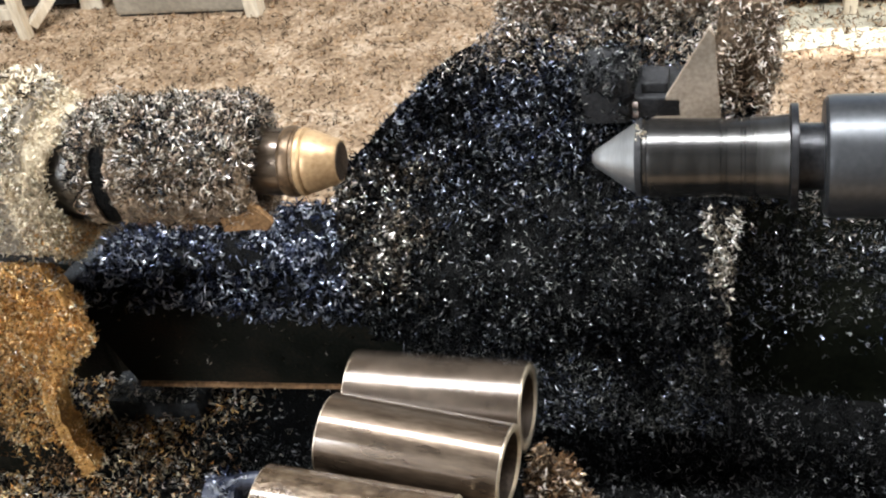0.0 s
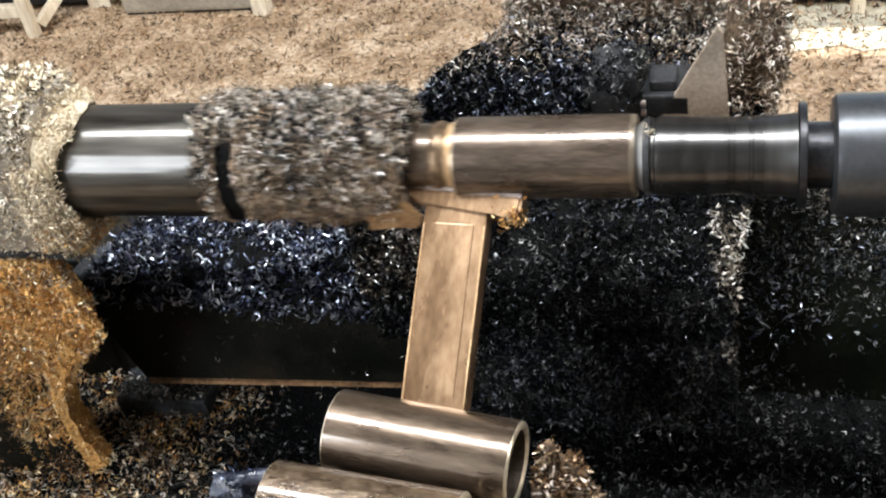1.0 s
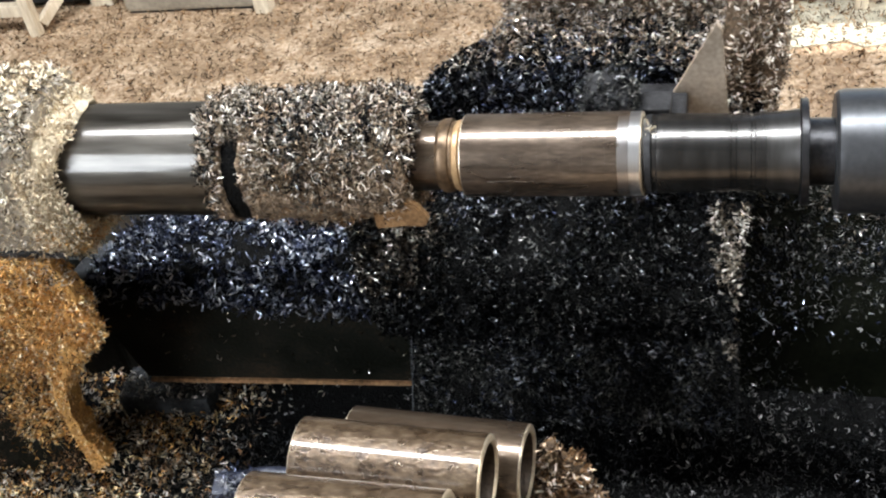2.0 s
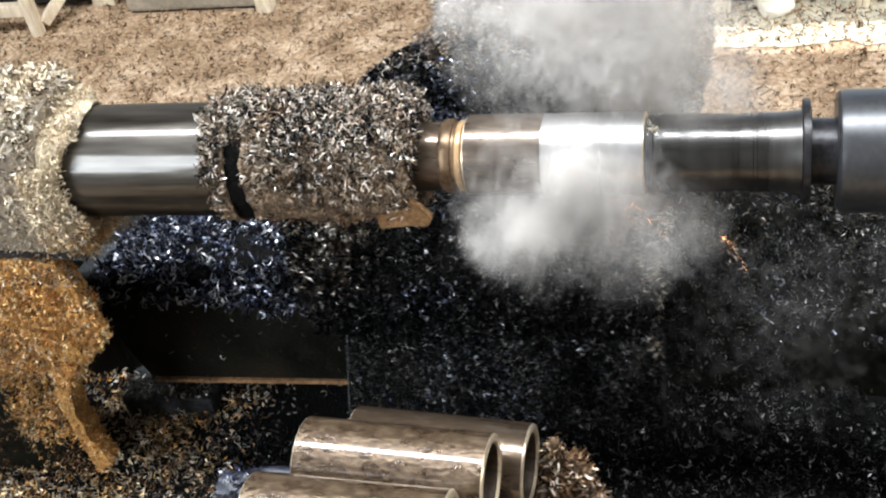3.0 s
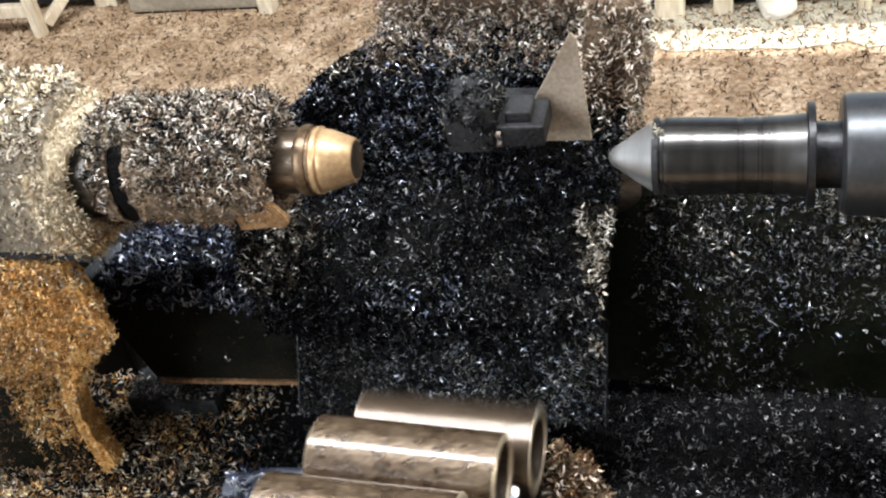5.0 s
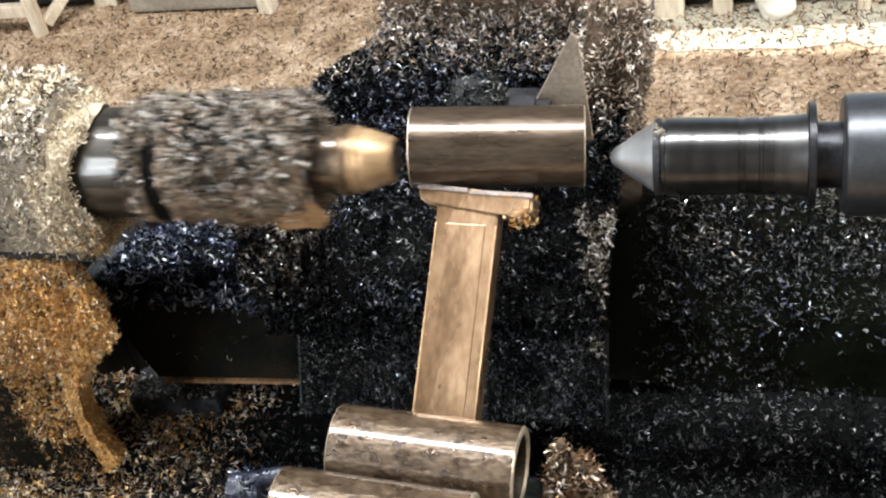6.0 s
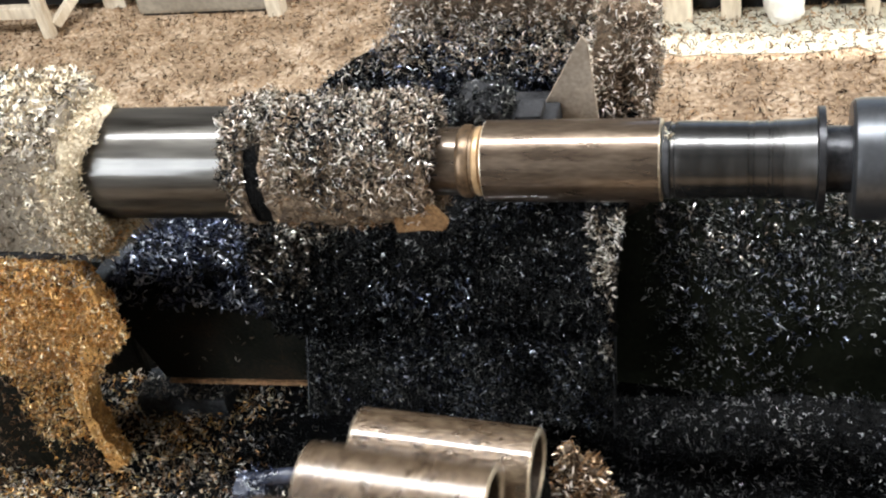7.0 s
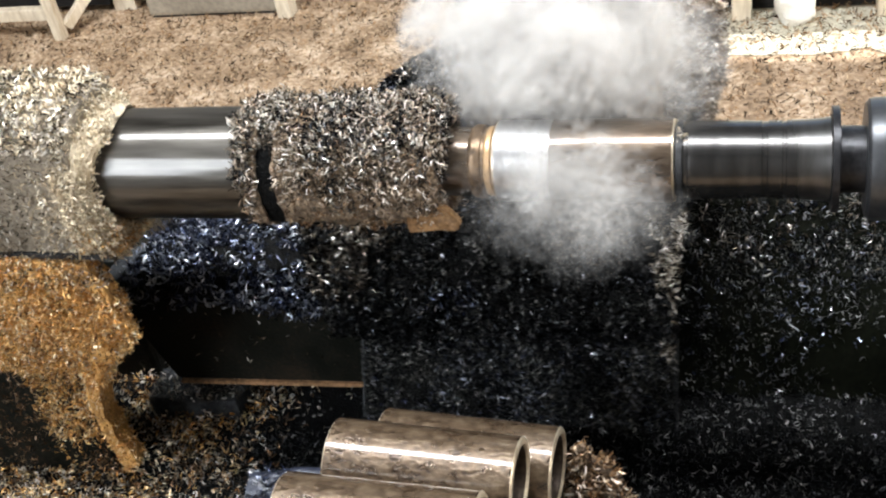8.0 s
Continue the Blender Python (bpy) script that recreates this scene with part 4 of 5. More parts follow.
def workpiece(skin, label, end, wall=(-L_PIECE / 2, L_PIECE / 2), core=None):
    """A tube blank: raw skin over the stretch wall, and the turned core where the skin is a separate layer."""
    w = empty("workpiece", label, "workpiece", "steel blanks in the feed chute")
    h, r, b = L_PIECE / 2, R_PIECE, 0.0235
    x0, x1 = max(wall[0], -h + 0.0012), min(wall[1], h - 0.0012)
    if core:
        part("turned_wall", turned([(-h + 0.0012, r - SKIN), (h - 0.0012, r - SKIN)], 96), core, w, "bright turned steel", True)
    if x1 > x0:
        part("wall", turned([(x0, r), (x1, r)], 96), skin, w, "", True)
    for s in (-1, 1):
        part("end_ring", turned([(s * (h - 0.0012), r - (SKIN if core else 0.0)), (s * (h - 0.0003), r - 0.0008), (s * h, r - 0.0016), (s * h, b + 0.0012), (s * (h - 0.0015), b)], 96), end, w, "sawn end ring", True)
    part("bore", turned([(-h + 0.0015, b), (h - 0.0015, b)], 72), M_BORE, w, "dark brown bore", True)
    return w


SKIN = 0.0006


def shaving(x0, x1, a0, a1, skin):
    """A curved sliver of the raw skin, in the space of its blank, that the tool peels off."""
    bm = bmesh.new()
    n = 24
    rows = []
    for x, r in ((x0, R_PIECE - SKIN + 0.00004), (x0, R_PIECE), (x1, R_PIECE), (x1, R_PIECE - SKIN + 0.00004)):
        rows.append([bm.verts.new((x, r * math.cos(a0 + (a1 - a0) * k / n), r * math.sin(a0 + (a1 - a0) * k / n))) for k in range(n + 1)])
    for p, q in zip(rows, rows[1:] + rows[:1]):
        for k in range(n):
            bm.faces.new((p[k], p[k + 1], q[k + 1], q[k]))
    for k in (0, n):
        bm.faces.new([row[k] for row in rows])
    ob = part("steel_shaving", bm, skin, None, "", True)
    return tagged(ob, "thin brown steel shaving peeled off a blank by the tool", "shaving", "shavings peeled by the tool")


def shavings(lo, hi, count, skin):
    """Half rings of skin between lo and hi along the blank, each with the middle of its stretch."""
    out = []
    for k in range(count):
        x0, x1 = lo + (hi - lo) * k / count, lo + (hi - lo) * (k + 1) / count
        for a in (-0.35, math.pi - 0.35):
            out.append(((x0 + x1) / 2, shaving(x0, x1, a, a + math.pi, skin)))
    return out


def lifter():
    g = empty("lifter", "flat rubbed steel lifter bar with a stepped saddle head", "lifter")
    # local: y along the lift, z out of the broad face
    part("bar", box(-0.0265, 0.0195, -0.34, -0.012, -0.009, 0.009, 0.002), M_BAR, g)
    part("groove", box(-0.019, 0.011, -0.33, -0.03, 0.0085, 0.0098, 0.0006), M_BAR, g, "raised rubbed strip")
    # bright strips: worn edges plus a painted highlight
    for x in (-0.0262, 0.0178):
        part("edge", box(x, x + 0.0014, -0.335, -0.03, 0.0082, 0.0096, 0.0004), M_BRASS, g, "worn edge with its highlight in the colour")
    head = [(-0.041, -0.003), (-0.041, -0.012), (-0.036, -0.016), (-0.027, -0.018), (0.027, -0.020), (0.033, -0.025), (0.043, -0.020), (0.043, -0.006), (0.012, -0.005), (0.004, -0.007), (-0.006, -0.005), (-0.014, -0.003)]
    part("saddle_block", lump(prism(head, "z", -0.014, 0.0115, 0.002), 0.0006, 120, 4), M_BAR, g, "worn flared saddle block")
    part("saddle_pad", prism([(-0.041, -0.0028), (-0.0415, -0.0065), (-0.004, -0.0082), (-0.0035, -0.0045)], "z", -0.0145, 0.0135, 0.0008), M_PAD, g, "bright worn saddle pad")
    part("saddle_pad", prism([(-0.0028, -0.0056), (-0.0032, -0.0092), (0.0435, -0.0095), (0.0435, -0.0056)], "z", -0.0145, 0.0130, 0.0008), M_PAD, g, "bright worn saddle pad")
    rng = np.random.default_rng(91)
    crumbs = np.stack([0.036 + 0.006 * rng.normal(size=70), -0.022 + 0.005 * rng.normal(size=70), 0.008 + 0.004 * rng.normal(size=70)], -1)
    curls("swarf", crumbs, None, 0.0036, C_GOLD, g, rng, "golden chips stuck to the saddle")
    return g


def chute():
    g = empty("feed_chute", "black sloping feed chute with two rails for the blanks", "feed chute")
    n = CROSS.cross(-CHUTE).normalized()
    if n.z < 0:
        n = -n
    rot = Matrix((CROSS, -CHUTE, n)).transposed().to_4x4()
    m = Matrix.Translation(P0) @ rot
    for s in (-1, 1):
        bm = box(s * 0.047 - 0.008, s * 0.047 + 0.008, -0.30, 0.034, -R_PIECE - 0.013, -R_PIECE - 0.0005, 0.002)
        bmesh.ops.transform(bm, matrix=m, verts=bm.verts[:])
        part("rail", bm, M_OILY, g)
        bm = box(s * 0.047 - 0.008, s * 0.047 + 0.008, 0.031, 0.037, -R_PIECE - 0.013, -R_PIECE + 0.012, 0.002)
        bmesh.ops.transform(bm, matrix=m, verts=bm.verts[:])
        part("stop", bm, M_OILY, g)
        foot = m @ Vector((s * 0.047, -0.03, -R_PIECE - 0.012))
        part("leg", box(foot.x - 0.008, foot.x + 0.008, foot.y - 0.008, foot.y + 0.008, 0.64, foot.z, 0.001), M_OILY, g)
    return g


chute()
H_SKIN = L_PIECE / 2 - 0.0012
CUT_2 = -0.0625 + 0.048   # how far along the second blank the tool gets
turned_blank = workpiece(M_PIECE, "steel tube blank, brown and oily, then turned bright", M_PIECEEND, (1, 1), M_TURNED)
brown_blank = workpiece(M_MID, "brown oiled steel tube blank, turned bright at one end", M_PIECEEND, (CUT_2, L_PIECE / 2), M_TURNED)
raw_blank = workpiece(M_RAW, "oily rust-mottled steel tube blank with a bored end", M_PIECEEND)
blanks = [turned_blank, brown_blank, raw_blank] + [copy_thing(raw_blank, Matrix()) for _ in range(2)]
first_skin = shavings(-H_SKIN, H_SKIN, 16, M_PIECE)
second_skin = shavings(-H_SKIN, CUT_2, 6, M_MID)
bar = lifter()


# ---- foreground clutter ----
def chip_lump():
    g = empty("chip_clump", "clump of brown curled chips clinging beside the chute", "chip clump")
    bm = bmesh.new()
    bmesh.ops.create_icosphere(bm, subdivisions=4, radius=1.0)
    for v in bm.verts:
        k = 0.12 + 1.1 * (1 - (v.co.z + 1) / 2) ** 1.2
        v.co = Vector((v.co.x * 0.034 * k + 0.006 * (1 - v.co.z), v.co.y * 0.03 * k, v.co.z * 0.056)) + Vector((0.083, -0.145, 0.808))
    core = part("core", lump(bm, 0.008, 45.0, 3.0), M_BROWNBED, g, "", True)
    chips("swarf", core, 1400, 0.0056, C_BROWN, g, None, 0.004, 91, "brown curled chips")
    chips("swarf", core, 450, 0.0056, C_TAN, g, None, 0.005, 92, "pale chips")
    part("post", box(0.075, 0.109, -0.162, -0.128, 0.64, 0.79, 0.003), M_OILY, g, "oily iron post")
    return g


def hose_fitting():
    g = empty("hose_fitting", "blue-black rubber hose with a knotted fitting", "hose")
    pts = [(-0.08, -0.19, 0.868), (-0.112, -0.195, 0.872), (-0.132, -0.20, 0.866), (-0.14, -0.20, 0.85), (-0.138, -0.20, 0.82), (-0.15, -0.19, 0.76), (-0.17, -0.17, 0.69)]
    cu = bpy.data.curves.new("hose", 'CURVE')
    cu.dimensions, cu.bevel_depth, cu.bevel_resolution = '3D', 0.006, 4
    sp = cu.splines.new('BEZIER')
    sp.bezier_points.add(len(pts) - 1)
    for b, p in zip(sp.bezier_points, pts):
        b.co = p
        b.handle_left_type = b.handle_right_type = 'AUTO'
    tmp = bpy.data.objects.new("hose_curve", cu)
    me = bpy.data.meshes.new_from_object(tmp)
    bpy.data.objects.remove(tmp)
    me.materials.clear()
    me.materials.append(M_RUBBER)
    ob = new("hose", me)
    ob.parent = g
    bm = turned([(-0.014, 0.0), (-0.014, 0.010), (-0.005, 0.0115), (0.003, 0.010), (0.010, 0.0115), (0.012, 0.0)], 24, (-0.128, -0.20, 0.862))
    knot = part("fitting", lump(bm, 0.003, 80, 2.0), M_RUBBER, g, "knotted rubber fitting", True)
    chips("swarf", knot, 160, 0.0045, C_BLUE, g, None, 0.003, 95, "blue chips with glints painted pale")
    return g


chip_lump()
hose_fitting()


# ---- far side of the shop ----
def trestle():
    g = empty("trestle", "pale timber trestle standing on the floor", "trestle")
    part("leg", box(-1.776, -1.744, 2.03, 2.06, 0.0, 0.55, 0.003), M_WOOD, g)
    part("leg", box(-2.6, -2.55, 2.1, 2.15, 0.0, 0.55, 0.003), M_WOOD, g)
    part("leg", box(-1.66, -1.59, 2.20, 2.26, 0.0, 0.55, 0.003), M_WOOD, g)
    lo, hi = Vector((-1.742, 2.06, 0.03)), Vector((-1.63, 2.22, 0.16))
    bm = box(-0.011, 0.011, 0.0, (hi - lo).length, -0.014, 0.014, 0.002)
    bmesh.ops.transform(bm, matrix=Matrix.Translation(lo) @ (hi - lo).to_track_quat('Y', 'Z').to_matrix().to_4x4(), verts=bm.verts[:])
    part("brace", bm, M_WOOD, g, "diagonal brace")
    part("rail", box(-2.6, -1.777, 2.05, 2.08, 0.055, 0.09, 0.003), M_WOOD, g)
    # added black board: paints the shadow under the trestle
    part("shade_board", box(-2.55, -1.67, 2.20, 2.5, 0.02, 0.05, 0.003), M_CARBIDE_SHADE, g, "black board standing in for the shade under the trestle")
    part("board", box(-2.7, -1.5, 2.12, 2.5, 0.17, 0.2, 0.003), M_WOOD, g, "bright board")
    return g


def grey_cabinet():
    g = empty("grey_box", "faded grey-brown steel box standing on the floor", "cabinet")
    part("body", box(-1.52, -1.12, 2.14, 2.6, 0.008, 0.7, 0.01), M_GREYBOX, g)
    part("foot", box(-1.52, -1.12, 2.15, 2.6, 0.0, 0.008, 0.0), M_CARBIDE_SHADE, g)
    part("corner_post", box(-1.118, -1.075, 2.11, 2.16, 0.0, 0.7, 0.004), M_WOOD, g, "pale corner post")
    return g


def yard_things():
    g = empty("pallet", "low pale timber pallet in the sunlit doorway", "pallet")
    for x0, x1 in ((-0.035, 0.035), (0.104, 0.151), (0.437, 0.468), (0.8, 0.84)):
        part("block", box(x0, x1, 2.0, 2.06, 0.0, 0.10, 0.004), M_WOOD, g)
    # black colour stands in for the shade between the blocks
    part("shade_runner", box(-0.05, 1.0, 2.063, 2.11, 0.0, 0.08, 0.004), M_CARBIDE_SHADE, g, "runner painted black for the shade under the deck")
    part("deck", box(-0.05, 1.0, 2.0, 2.5, 0.10, 0.12, 0.004), M_WOOD, g)
    bm = bmesh.new()
    bmesh.ops.create_icosphere(bm, subdivisions=4, radius=1.0)
    for v in bm.verts:
        f = [math.copysign(abs(q) ** 0.6, q) for q in v.co]
        v.co = Vector((0.253 + f[0] * 0.046, 2.0 + f[1] * 0.04, 0.043 + f[2] * 0.043))
    s = part("sack", lump(bm, 0.009, 30, 1.0), M_SACK, None, "", True)
    tagged(s, "small white sack lying on the sunlit floor", "sack")


trestle()
grey_cabinet()
yard_things()


# ---- smoke and hot chips ----
def puff_mesh(name, seed, n, spread, size, matter):
    """Drifting smoke: a cloud of tiny loose flecks, dense in its middle."""
    rng = np.random.default_rng(seed)
    lobes = rng.normal(size=(16, 3)) * np.array(spread) * 0.85
    wide = 0.28 + 0.45 * rng.random(16)
    which = rng.integers(0, 16, n)
    pos = lobes[which] + rng.normal(size=(n, 3)) * np.array(spread) * wide[which][:, None]
    far = np.linalg.norm(pos / (np.array(spread) * 2.3), axis=1)
    pos[far > 1] *= (0.75 * rng.random((far > 1).sum()) / far[far > 1])[:, None]
    d = rng.normal(size=(n, 3, 3)) * size
    pts = (pos[:, None, :] + d).reshape(-1, 3)
    me = bpy.data.meshes.new(name)
    me.vertices.add(n * 3)
    me.vertices.foreach_set("co", pts.reshape(-1))
    me.loops.add(n * 3)
    me.loops.foreach_set("vertex_index", np.arange(n * 3, dtype=np.int32))
    me.polygons.add(n)
    me.polygons.foreach_set("loop_start", (np.arange(n) * 3).astype(np.int32))
    me.update(calc_edges=True)
    me.materials.append(matter)
    return me


PUFFS = [puff_mesh("smoke_puff", 100, 9000, (0.024, 0.02, 0.022), 0.0034, M_SMOKE), puff_mesh("smoke_puff", 101, 21000, (0.036, 0.03, 0.034), 0.0046, M_SMOKE),
         puff_mesh("smoke_puff", 102, 34000, (0.050, 0.034, 0.040), 0.0049, M_SMOKE), puff_mesh("smoke_puff", 103, 13000, (0.040, 0.026, 0.024), 0.0055, M_HAZE),
         puff_mesh("smoke_puff", 105, 12000, (0.07, 0.05, 0.05), 0.0065, M_HAZE), puff_mesh("smoke_puff", 104, 2600, (0.06, 0.05, 0.05), 0.006, M_HAZE)]


def smoke_puff(size):
    ob = new("smoke_puff", PUFFS[size])
    return tagged(ob, "soft white puff of oily cutting smoke", "smoke", "smoke puffs from the cut", "stuff")


def hot_chip(seed):
    rng = np.random.default_rng(seed)
    ob = curls("hot_chip", rng.normal(size=(2, 3)) * 0.001, None, 0.006, M_HOT, None, rng, "", 1.0, 0.25)
    del ob["kind"]
    return tagged(ob, "red-hot curled chip thrown from the cut", "hot chip", "hot flying chips")


smoke = [smoke_puff(k) for k in (1, 3, 2, 1, 3, 2, 1, 3, 2, 2, 3, 2, 2, 1, 3, 2, 2, 0, 1, 0, 2, 1, 3, 2, 5, 5, 5, 5, 4, 4, 4)]
sparks = [hot_chip(300 + k) for k in range(17)]


# ---- movement ----
def carriage_x(t):
    keys = [(0, 0.0), (1.9, 0.0), (2.1, -0.006), (2.8, -0.052), (3.0, -0.061), (3.2, -0.075), (3.5, -0.090), (3.8, -0.105), (4.0, -0.110), (4.2, -0.111), (7.1, -0.111), (7.4, -0.108), (7.5, -0.105), (8.0, -0.071)]
    return float(np.interp(t, [k[0] for k in keys], [k[1] for k in keys]))


def peel(skin, rows, centre, start, end):
    """Shavings ride on their blank until the tool reaches them, then curl back and drop into the heap behind."""
    steps = np.linspace(start, end, 200)
    edge = np.array([0.133 + carriage_x(t) for t in steps])
    for k, (x, ob) in enumerate(skin):
        t0 = float(steps[int(np.argmin(np.abs(edge - (centre + x))))])
        t0 = min(max(t0, start), end)
        mine = [r for r in rows if r[0] < t0 - 0.02]
        mine += [(t0, pose(centre, 0, AXIS_Z)), (t0 + 0.05, pose(centre - 0.004, 0.035, AXIS_Z - 0.02, 40, 0, 6)), (t0 + 0.12, pose(centre - 0.01, 0.075, 0.93, 70, 10, 12)), (t0 + 0.22, pose(centre - 0.03, 0.14, 0.87, 100, 10, 20))]
        last = mine[-1][1]
        mine = [r for r in mine if r[0] <= 8.0]
        if mine[-1][0] < 8.0:
            mine.append((8.0, last if mine[-1][0] > t0 + 0.2 else mine[-1][1]))
        walk(ob, mine)


def motions():
    times = [0, 1.9, 2.1, 2.8, 3.0, 3.2, 3.5, 3.8, 4.0, 4.2, 7.1, 7.4, 7.5, 7.75, 8.0]
    walk(saddle, [(t, pose(carriage_x(t), 0, 0)) for t in times])
    feed = [(0, 0.042), (1.8, 0.042), (2.0, 0.0), (4.1, 0.0), (4.3, 0.004), (6.9, 0.004), (7.2, 0.0), (8.0, 0.0)]
    fy = lambda t: float(np.interp(t, [k[0] for k in feed], [k[1] for k in feed]))
    times = sorted(set(times + [k[0] for k in feed]))
    walk(tool, [(t, pose(carriage_x(t), fy(t), 0)) for t in times])

    # the quill: 0 is fully forward against the blank
    slide = [(0, -0.118), (0.5, -0.116), (0.6, -0.111), (0.7, -0.103), (0.8, -0.087), (0.9, -0.054), (0.96, -0.014), (1.0, -0.004), (1.1, 0.0), (4.5, 0.0), (4.6, -0.052), (4.7, -0.082), (4.85, -0.118), (5.8, -0.124), (5.9, -0.113), (6.0, -0.09), (6.1, -0.062), (6.2, -0.03), (6.3, -0.002), (6.35, 0.0), (8.0, 0.0)]
    walk(quill, [(t, pose(0.82 * x, 0, 0)) for t, x in slide])
    # the nose and the front sleeve telescope over the rear sleeve
    for ob in nose_parts:
        walk(ob, [(t, pose(0.12 * x, 0, 0)) for t, x in slide])

    # lifter along its own line; 0 down in the chute, 1 up at the axis
    frame_rot = Matrix((Vector((1, 0, 0)), UP, Vector((1, 0, 0)).cross(UP))).transposed().to_4x4()
    off = Vector((-0.014, 0, 0)) - UP * R_PIECE

    def bar_at(s):
        p = P0.lerp(LIFT, s) + off
        return Matrix.Translation(p) @ frame_rot
    up1 = [(0, 0.19), (0.1, 0.30), (0.2, 0.50), (0.3, 0.68), (0.4, 0.88), (0.5, 1.0)]
    down1 = [(1.0, 1.0), (1.1, 0.985), (1.2, 0.90), (1.3, 0.75), (1.4, 0.58), (1.5, 0.40), (1.6, 0.2), (1.75, 0.0)]
    up2 = [(4.95, 0.0), (5.05, 0.19), (5.15, 0.36), (5.25, 0.56), (5.35, 0.76), (5.45, 0.93), (5.55, 1.0)]
    down2 = [(6.3, 1.0), (6.4, 0.93), (6.5, 0.83), (6.6, 0.71), (6.7, 0.55), (6.8, 0.35), (6.9, 0.1), (6.97, 0.0)]
    walk(bar, [(t, bar_at(s)) for t, s in up1 + down1 + up2 + down2 + [(8.0, 0.0)]])

    def lying(k):
        return pose(*REST[k], 0, 1.8, REST_SKEW[k])

    def waiting(k):
        return pose(*WAIT[k], 0, 3.0, WAIT_SKEW[k])

    def leaning(k):
        p = WAIT[k] + Vector((-0.0066, -0.006, -0.0046)) * (1.0 if k == 0 else 0.4)
        return pose(*p, 0, 3.5, (-3.0, -3.0, -3.0, -3.0)[k])

    def raised(s, dx=0.0, turn=4.0, dip=8.0):
        p = P0.lerp(LIFT, s)
        u = s ** 3
        return pose(p.x + dx * s, p.y, p.z, 0, dip * u, SKEW + (turn - SKEW) * u)
    held = lambda x, a=0.0, r=0.0: pose(x, 0, AXIS_Z, r, 0, a)
    first = [(t, raised(s)) for t, s in up1] + [(0.75, raised(1.0)), (0.9, held(0.050, 2)), (1.0, held(0.075, 0.5)), (1.1, held(0.0795)), (4.5, held(0.0800))]
    first += [(4.58, pose(0.073, -0.004, 0.992, 0, 3, -4)), (4.7, pose(0.056, -0.035, 0.905, 0, -20, -44)), (4.8, pose(0.045, -0.05, 0.80, 20, -12, -48)), (4.9, pose(0.02, -0.055, 0.712, 40, 0, -40)), (5.2, pose(-0.04, -0.045, 0.706, 50, 0, -8)), (8.0, pose(-0.04, -0.045, 0.706, 50, 0, -8))]
    walk(blanks[0], first)
    peel(first_skin, first, 0.080, 1.9, 4.2)
    second = [(0, waiting(0)), (1.55, waiting(0)), (1.8, lying(0)), (4.95, lying(0))] + [(t, raised(s, -0.005, 7.0, 5.0)) for t, s in up2[1:]] + [(6.05, raised(1.0, -0.005, 7.0, 5.0)), (6.15, held(0.05, 3)), (6.25, held(0.076, 0.5)), (6.35, held(0.0800)), (8.0, held(0.0800))]
    walk(blanks[1], second)
    peel(second_skin, second, 0.080, 7.35, 8.0)
    for k in range(2, 5):
        rows = [(0, waiting(k - 1)), (1.6, waiting(k - 1)), (1.9, lying(k - 1)), (4.95, lying(k - 1)), (5.15, leaning(k - 2)), (6.88, leaning(k - 2)), (7.12, lying(k - 2)), (8.0, lying(k - 2))]
        walk(blanks[k], rows)

    # smoke: each puff is born at the cut, billows past the blank and climbs away
    rng = np.random.default_rng(77)
    hide = (0.05, 0.1, 0.35)

    def plume(obs, births, low, lift=0.0):
        for k, (ob, t0) in enumerate(zip(obs, births)):
            x = 0.148 + carriage_x(t0) + (0.014 if t0 > 3.3 else 0.0)
            a, b = rng.random(2)
            side = 0.05 * (a - 0.5)
            turn = 40 * (b - 0.5)
            under = (x - 0.07, 0.16, 0.30)
            rows = [(0, pose(*under)), (t0 - 0.2, pose(*under)), (t0 - 0.07, pose(x - 0.05, 0.16, 0.86, 0, 0, turn)), (t0, pose(x, 0.07, 0.985, 0, 0, turn))]
            if k in low:
                rows += [(t0 + 0.16, pose(x - 0.005, -0.03, 0.972 + lift, 15, 10, turn)), (t0 + 0.42, pose(x + 0.02 + side, -0.036, 0.978 + lift, 30, 20, turn)), (t0 + 0.7, pose(x + 0.03 + side, 0.03, 1.06, 40, 30, turn)), (t0 + 1.1, pose(x + side * 2, 0.2, 1.4, 60, 30, turn))]
            else:
                rows += [(t0 + 0.2, pose(x + side * 0.6, 0.06, 1.05, 15, 10, turn)), (t0 + 0.45, pose(x + side * 1.4, 0.08, 1.11, 30, 25, turn)), (t0 + 0.8, pose(x + side * 2.2, 0.13, 1.22, 50, 45, turn)), (t0 + 1.3, pose(x + side * 3, 0.26, 1.5, 75, 60, turn))]
            rows.append((t0 + 3.2, pose(x + side * 4, 0.9, 3.4, 85, 60, turn)))
            rows = [r for r in rows if r[0] <= 8.0] 
            if rows[-1][0] < 8.0:
                rows.append((8.0, rows[-1][1]))
            walk(ob, rows)
    plume(smoke[:17], [2.15, 2.3, 2.45, 2.58, 2.66, 2.78, 2.9, 3.0, 3.1, 3.2, 3.28, 3.36, 3.5, 3.6, 3.66, 3.76, 3.88], (1, 4, 6, 7, 10, 14))
    plume(smoke[17:24], [7.41, 7.57, 7.46, 7.6, 7.63, 7.56, 7.8], (2, 5), 0.022)

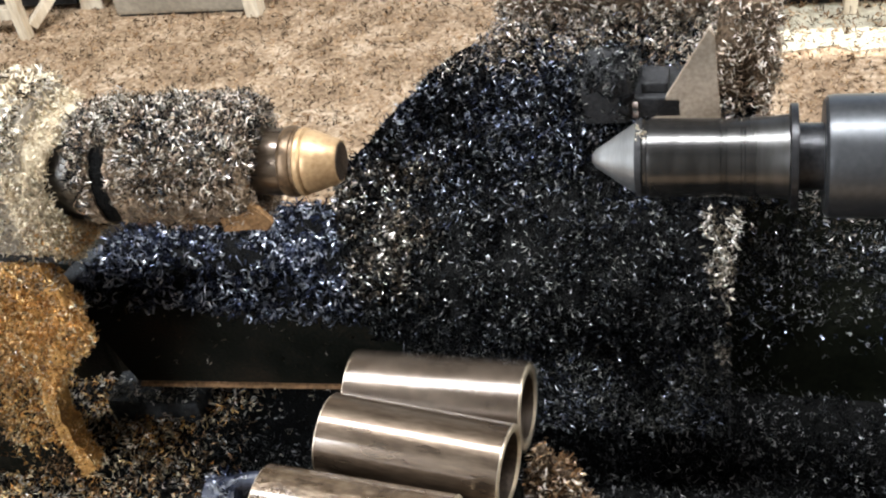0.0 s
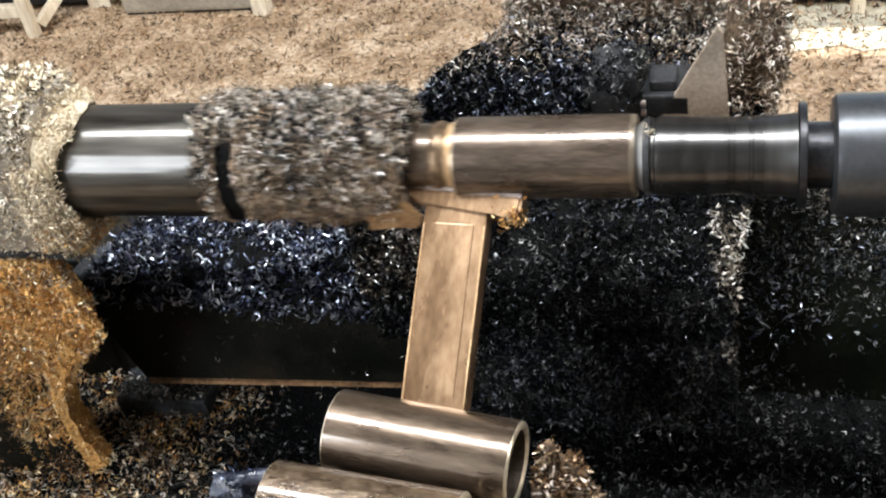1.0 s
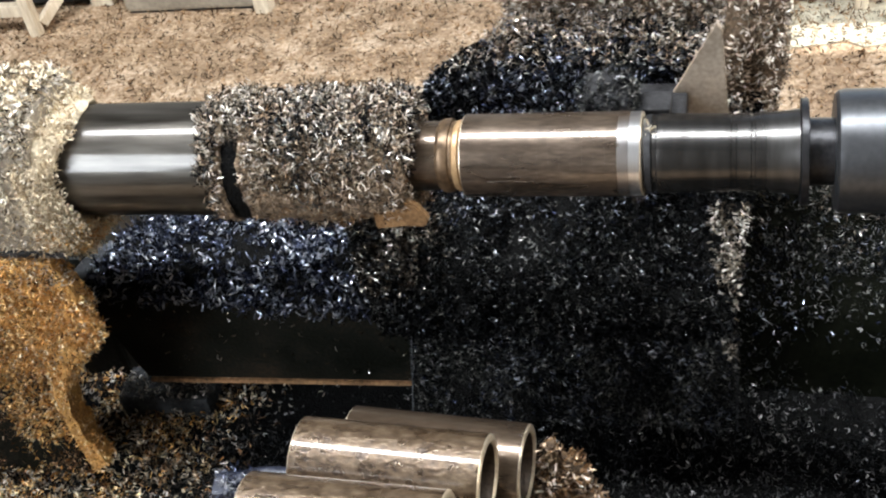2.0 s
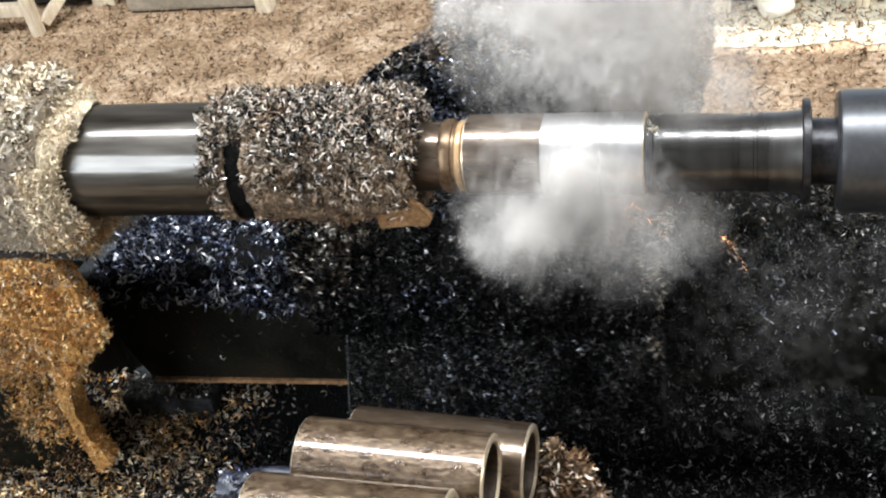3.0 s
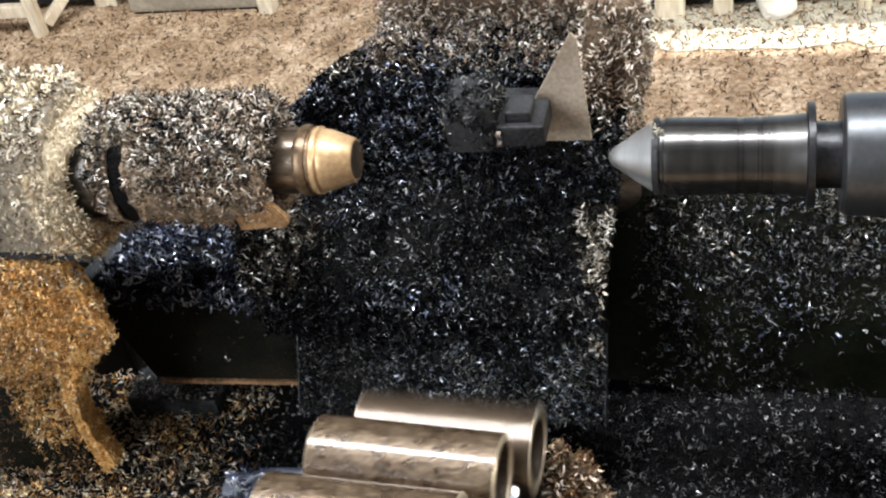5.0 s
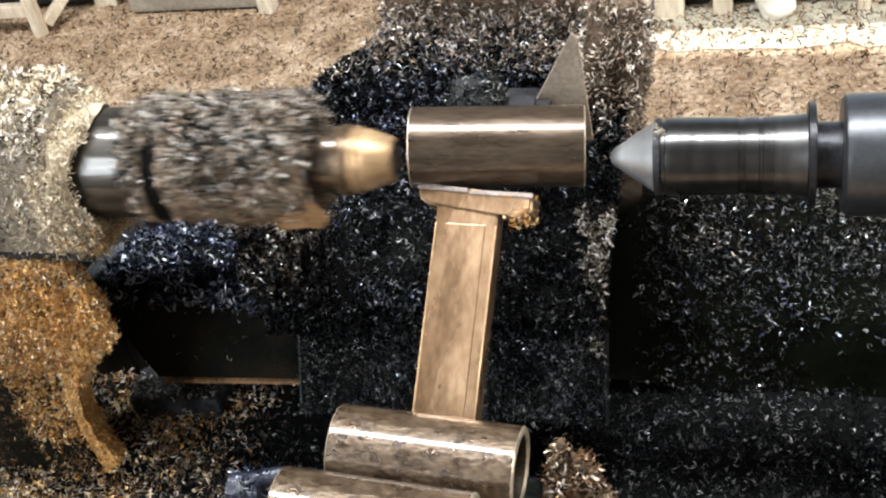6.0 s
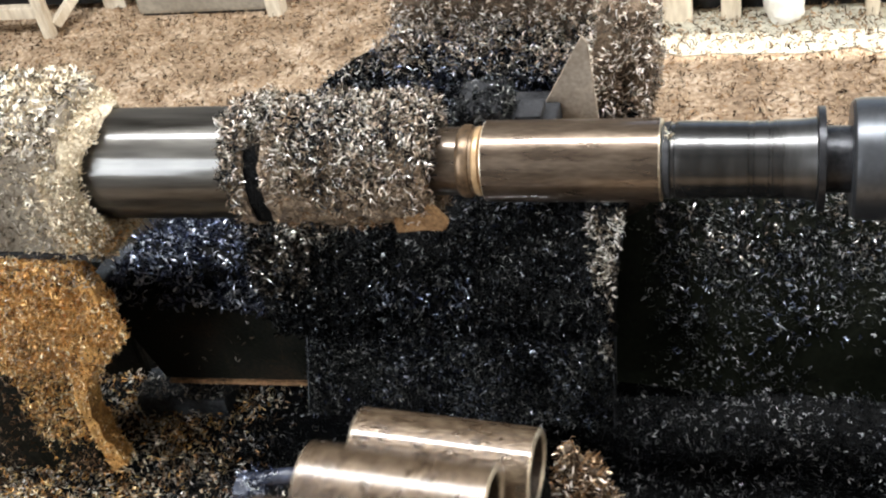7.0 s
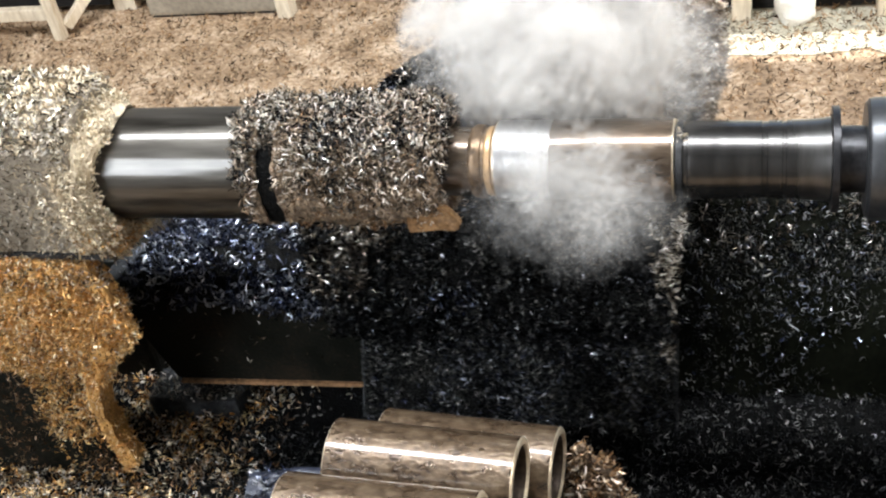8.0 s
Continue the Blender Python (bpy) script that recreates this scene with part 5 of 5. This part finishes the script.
    # thin haze drifting off past the tailstock and back over the headstock
    drift = [(2.5, (0.22, 0.02, 0.86), (0.29, 0.0, 0.83), (0.42, 0.2, 1.0)), (2.9, (0.20, 0.03, 0.88), (0.27, 0.02, 0.84), (0.4, 0.2, 1.1)), (3.1, (0.16, 0.02, 0.9), (0.22, 0.0, 0.86), (0.36, 0.25, 1.2)), (3.15, (-0.03, 0.02, 1.02), (-0.05, 0.04, 1.05), (-0.1, 0.3, 1.4)),
             (3.55, (0.08, 0.03, 0.98), (0.13, 0.0, 0.95), (0.22, 0.2, 1.1)), (3.6, (0.0, 0.04, 1.07), (-0.03, 0.05, 1.09), (-0.1, 0.2, 1.25)), (3.75, (0.06, 0.05, 1.06), (0.07, 0.04, 1.08), (0.05, 0.2, 1.3))]
    for ob, (t0, a, b, c) in zip(smoke[24:], drift):
        walk(ob, [(0, pose(*hide)), (t0 - 0.25, pose(*hide)), (t0, pose(0.13 + carriage_x(t0), 0.05, 0.97)), (t0 + 0.3, pose(*a, 20, 0, 30)), (t0 + 0.75, pose(*b, 40, 10, 50)), (t0 + 1.1, pose(*c, 60, 20, 60)), (t0 + 2.0, pose(c[0], 1.2, 3.4, 70, 20, 60)), (8.0, pose(c[0], 1.2, 3.4, 70, 20, 60))])

    # hot chips: thrown down from the cut in short arcs
    # the three upward throws are pale chips; their glow is added
    throws = [(2.64, (0.157, -0.04, 0.747)), (2.84, (0.201, -0.04, 0.954)), (2.94, (0.257, -0.04, 0.845)), (3.14, (0.211, -0.04, 0.855)), (3.24, (0.131, -0.04, 0.878)), (3.26, (0.207, -0.04, 0.867)),
              (3.44, (0.272, -0.04, 0.951)), (3.54, (0.216, -0.04, 0.91)), (4.14, (-0.001, -0.04, 1.119)), (4.15, (0.04, -0.04, 1.122)), (4.34, (0.091, -0.04, 1.128)), (4.54, (0.16, -0.04, 0.945)),
              (7.34, (0.088, -0.04, 0.963)), (7.44, (0.124, -0.04, 0.923)), (7.46, (0.17, -0.04, 0.841)), (7.54, (0.066, -0.04, 0.877)), (7.56, (0.18, -0.04, 0.762))]
    for ob, (t0, p) in zip(sparks, throws):
        x = 0.13 + carriage_x(t0)
        rest = (p[0] * 1.15, p[1] - 0.03, 0.67)
        rows = [(0, pose(*hide)), (t0 - 0.15, pose(*hide)), (t0, pose(x, 0.03, 0.975)), (t0 + 0.16, pose(*p, 15, 10, 0)), (t0 + 0.26, pose(*rest, 30, 20, 8)), (t0 + 0.32, pose(rest[0], rest[1], 0.62, 32, 22, 8)), (8.0, pose(rest[0], rest[1], 0.62, 32, 22, 8))]
        walk(ob, sorted(rows, key=lambda r: r[0]))


motions()
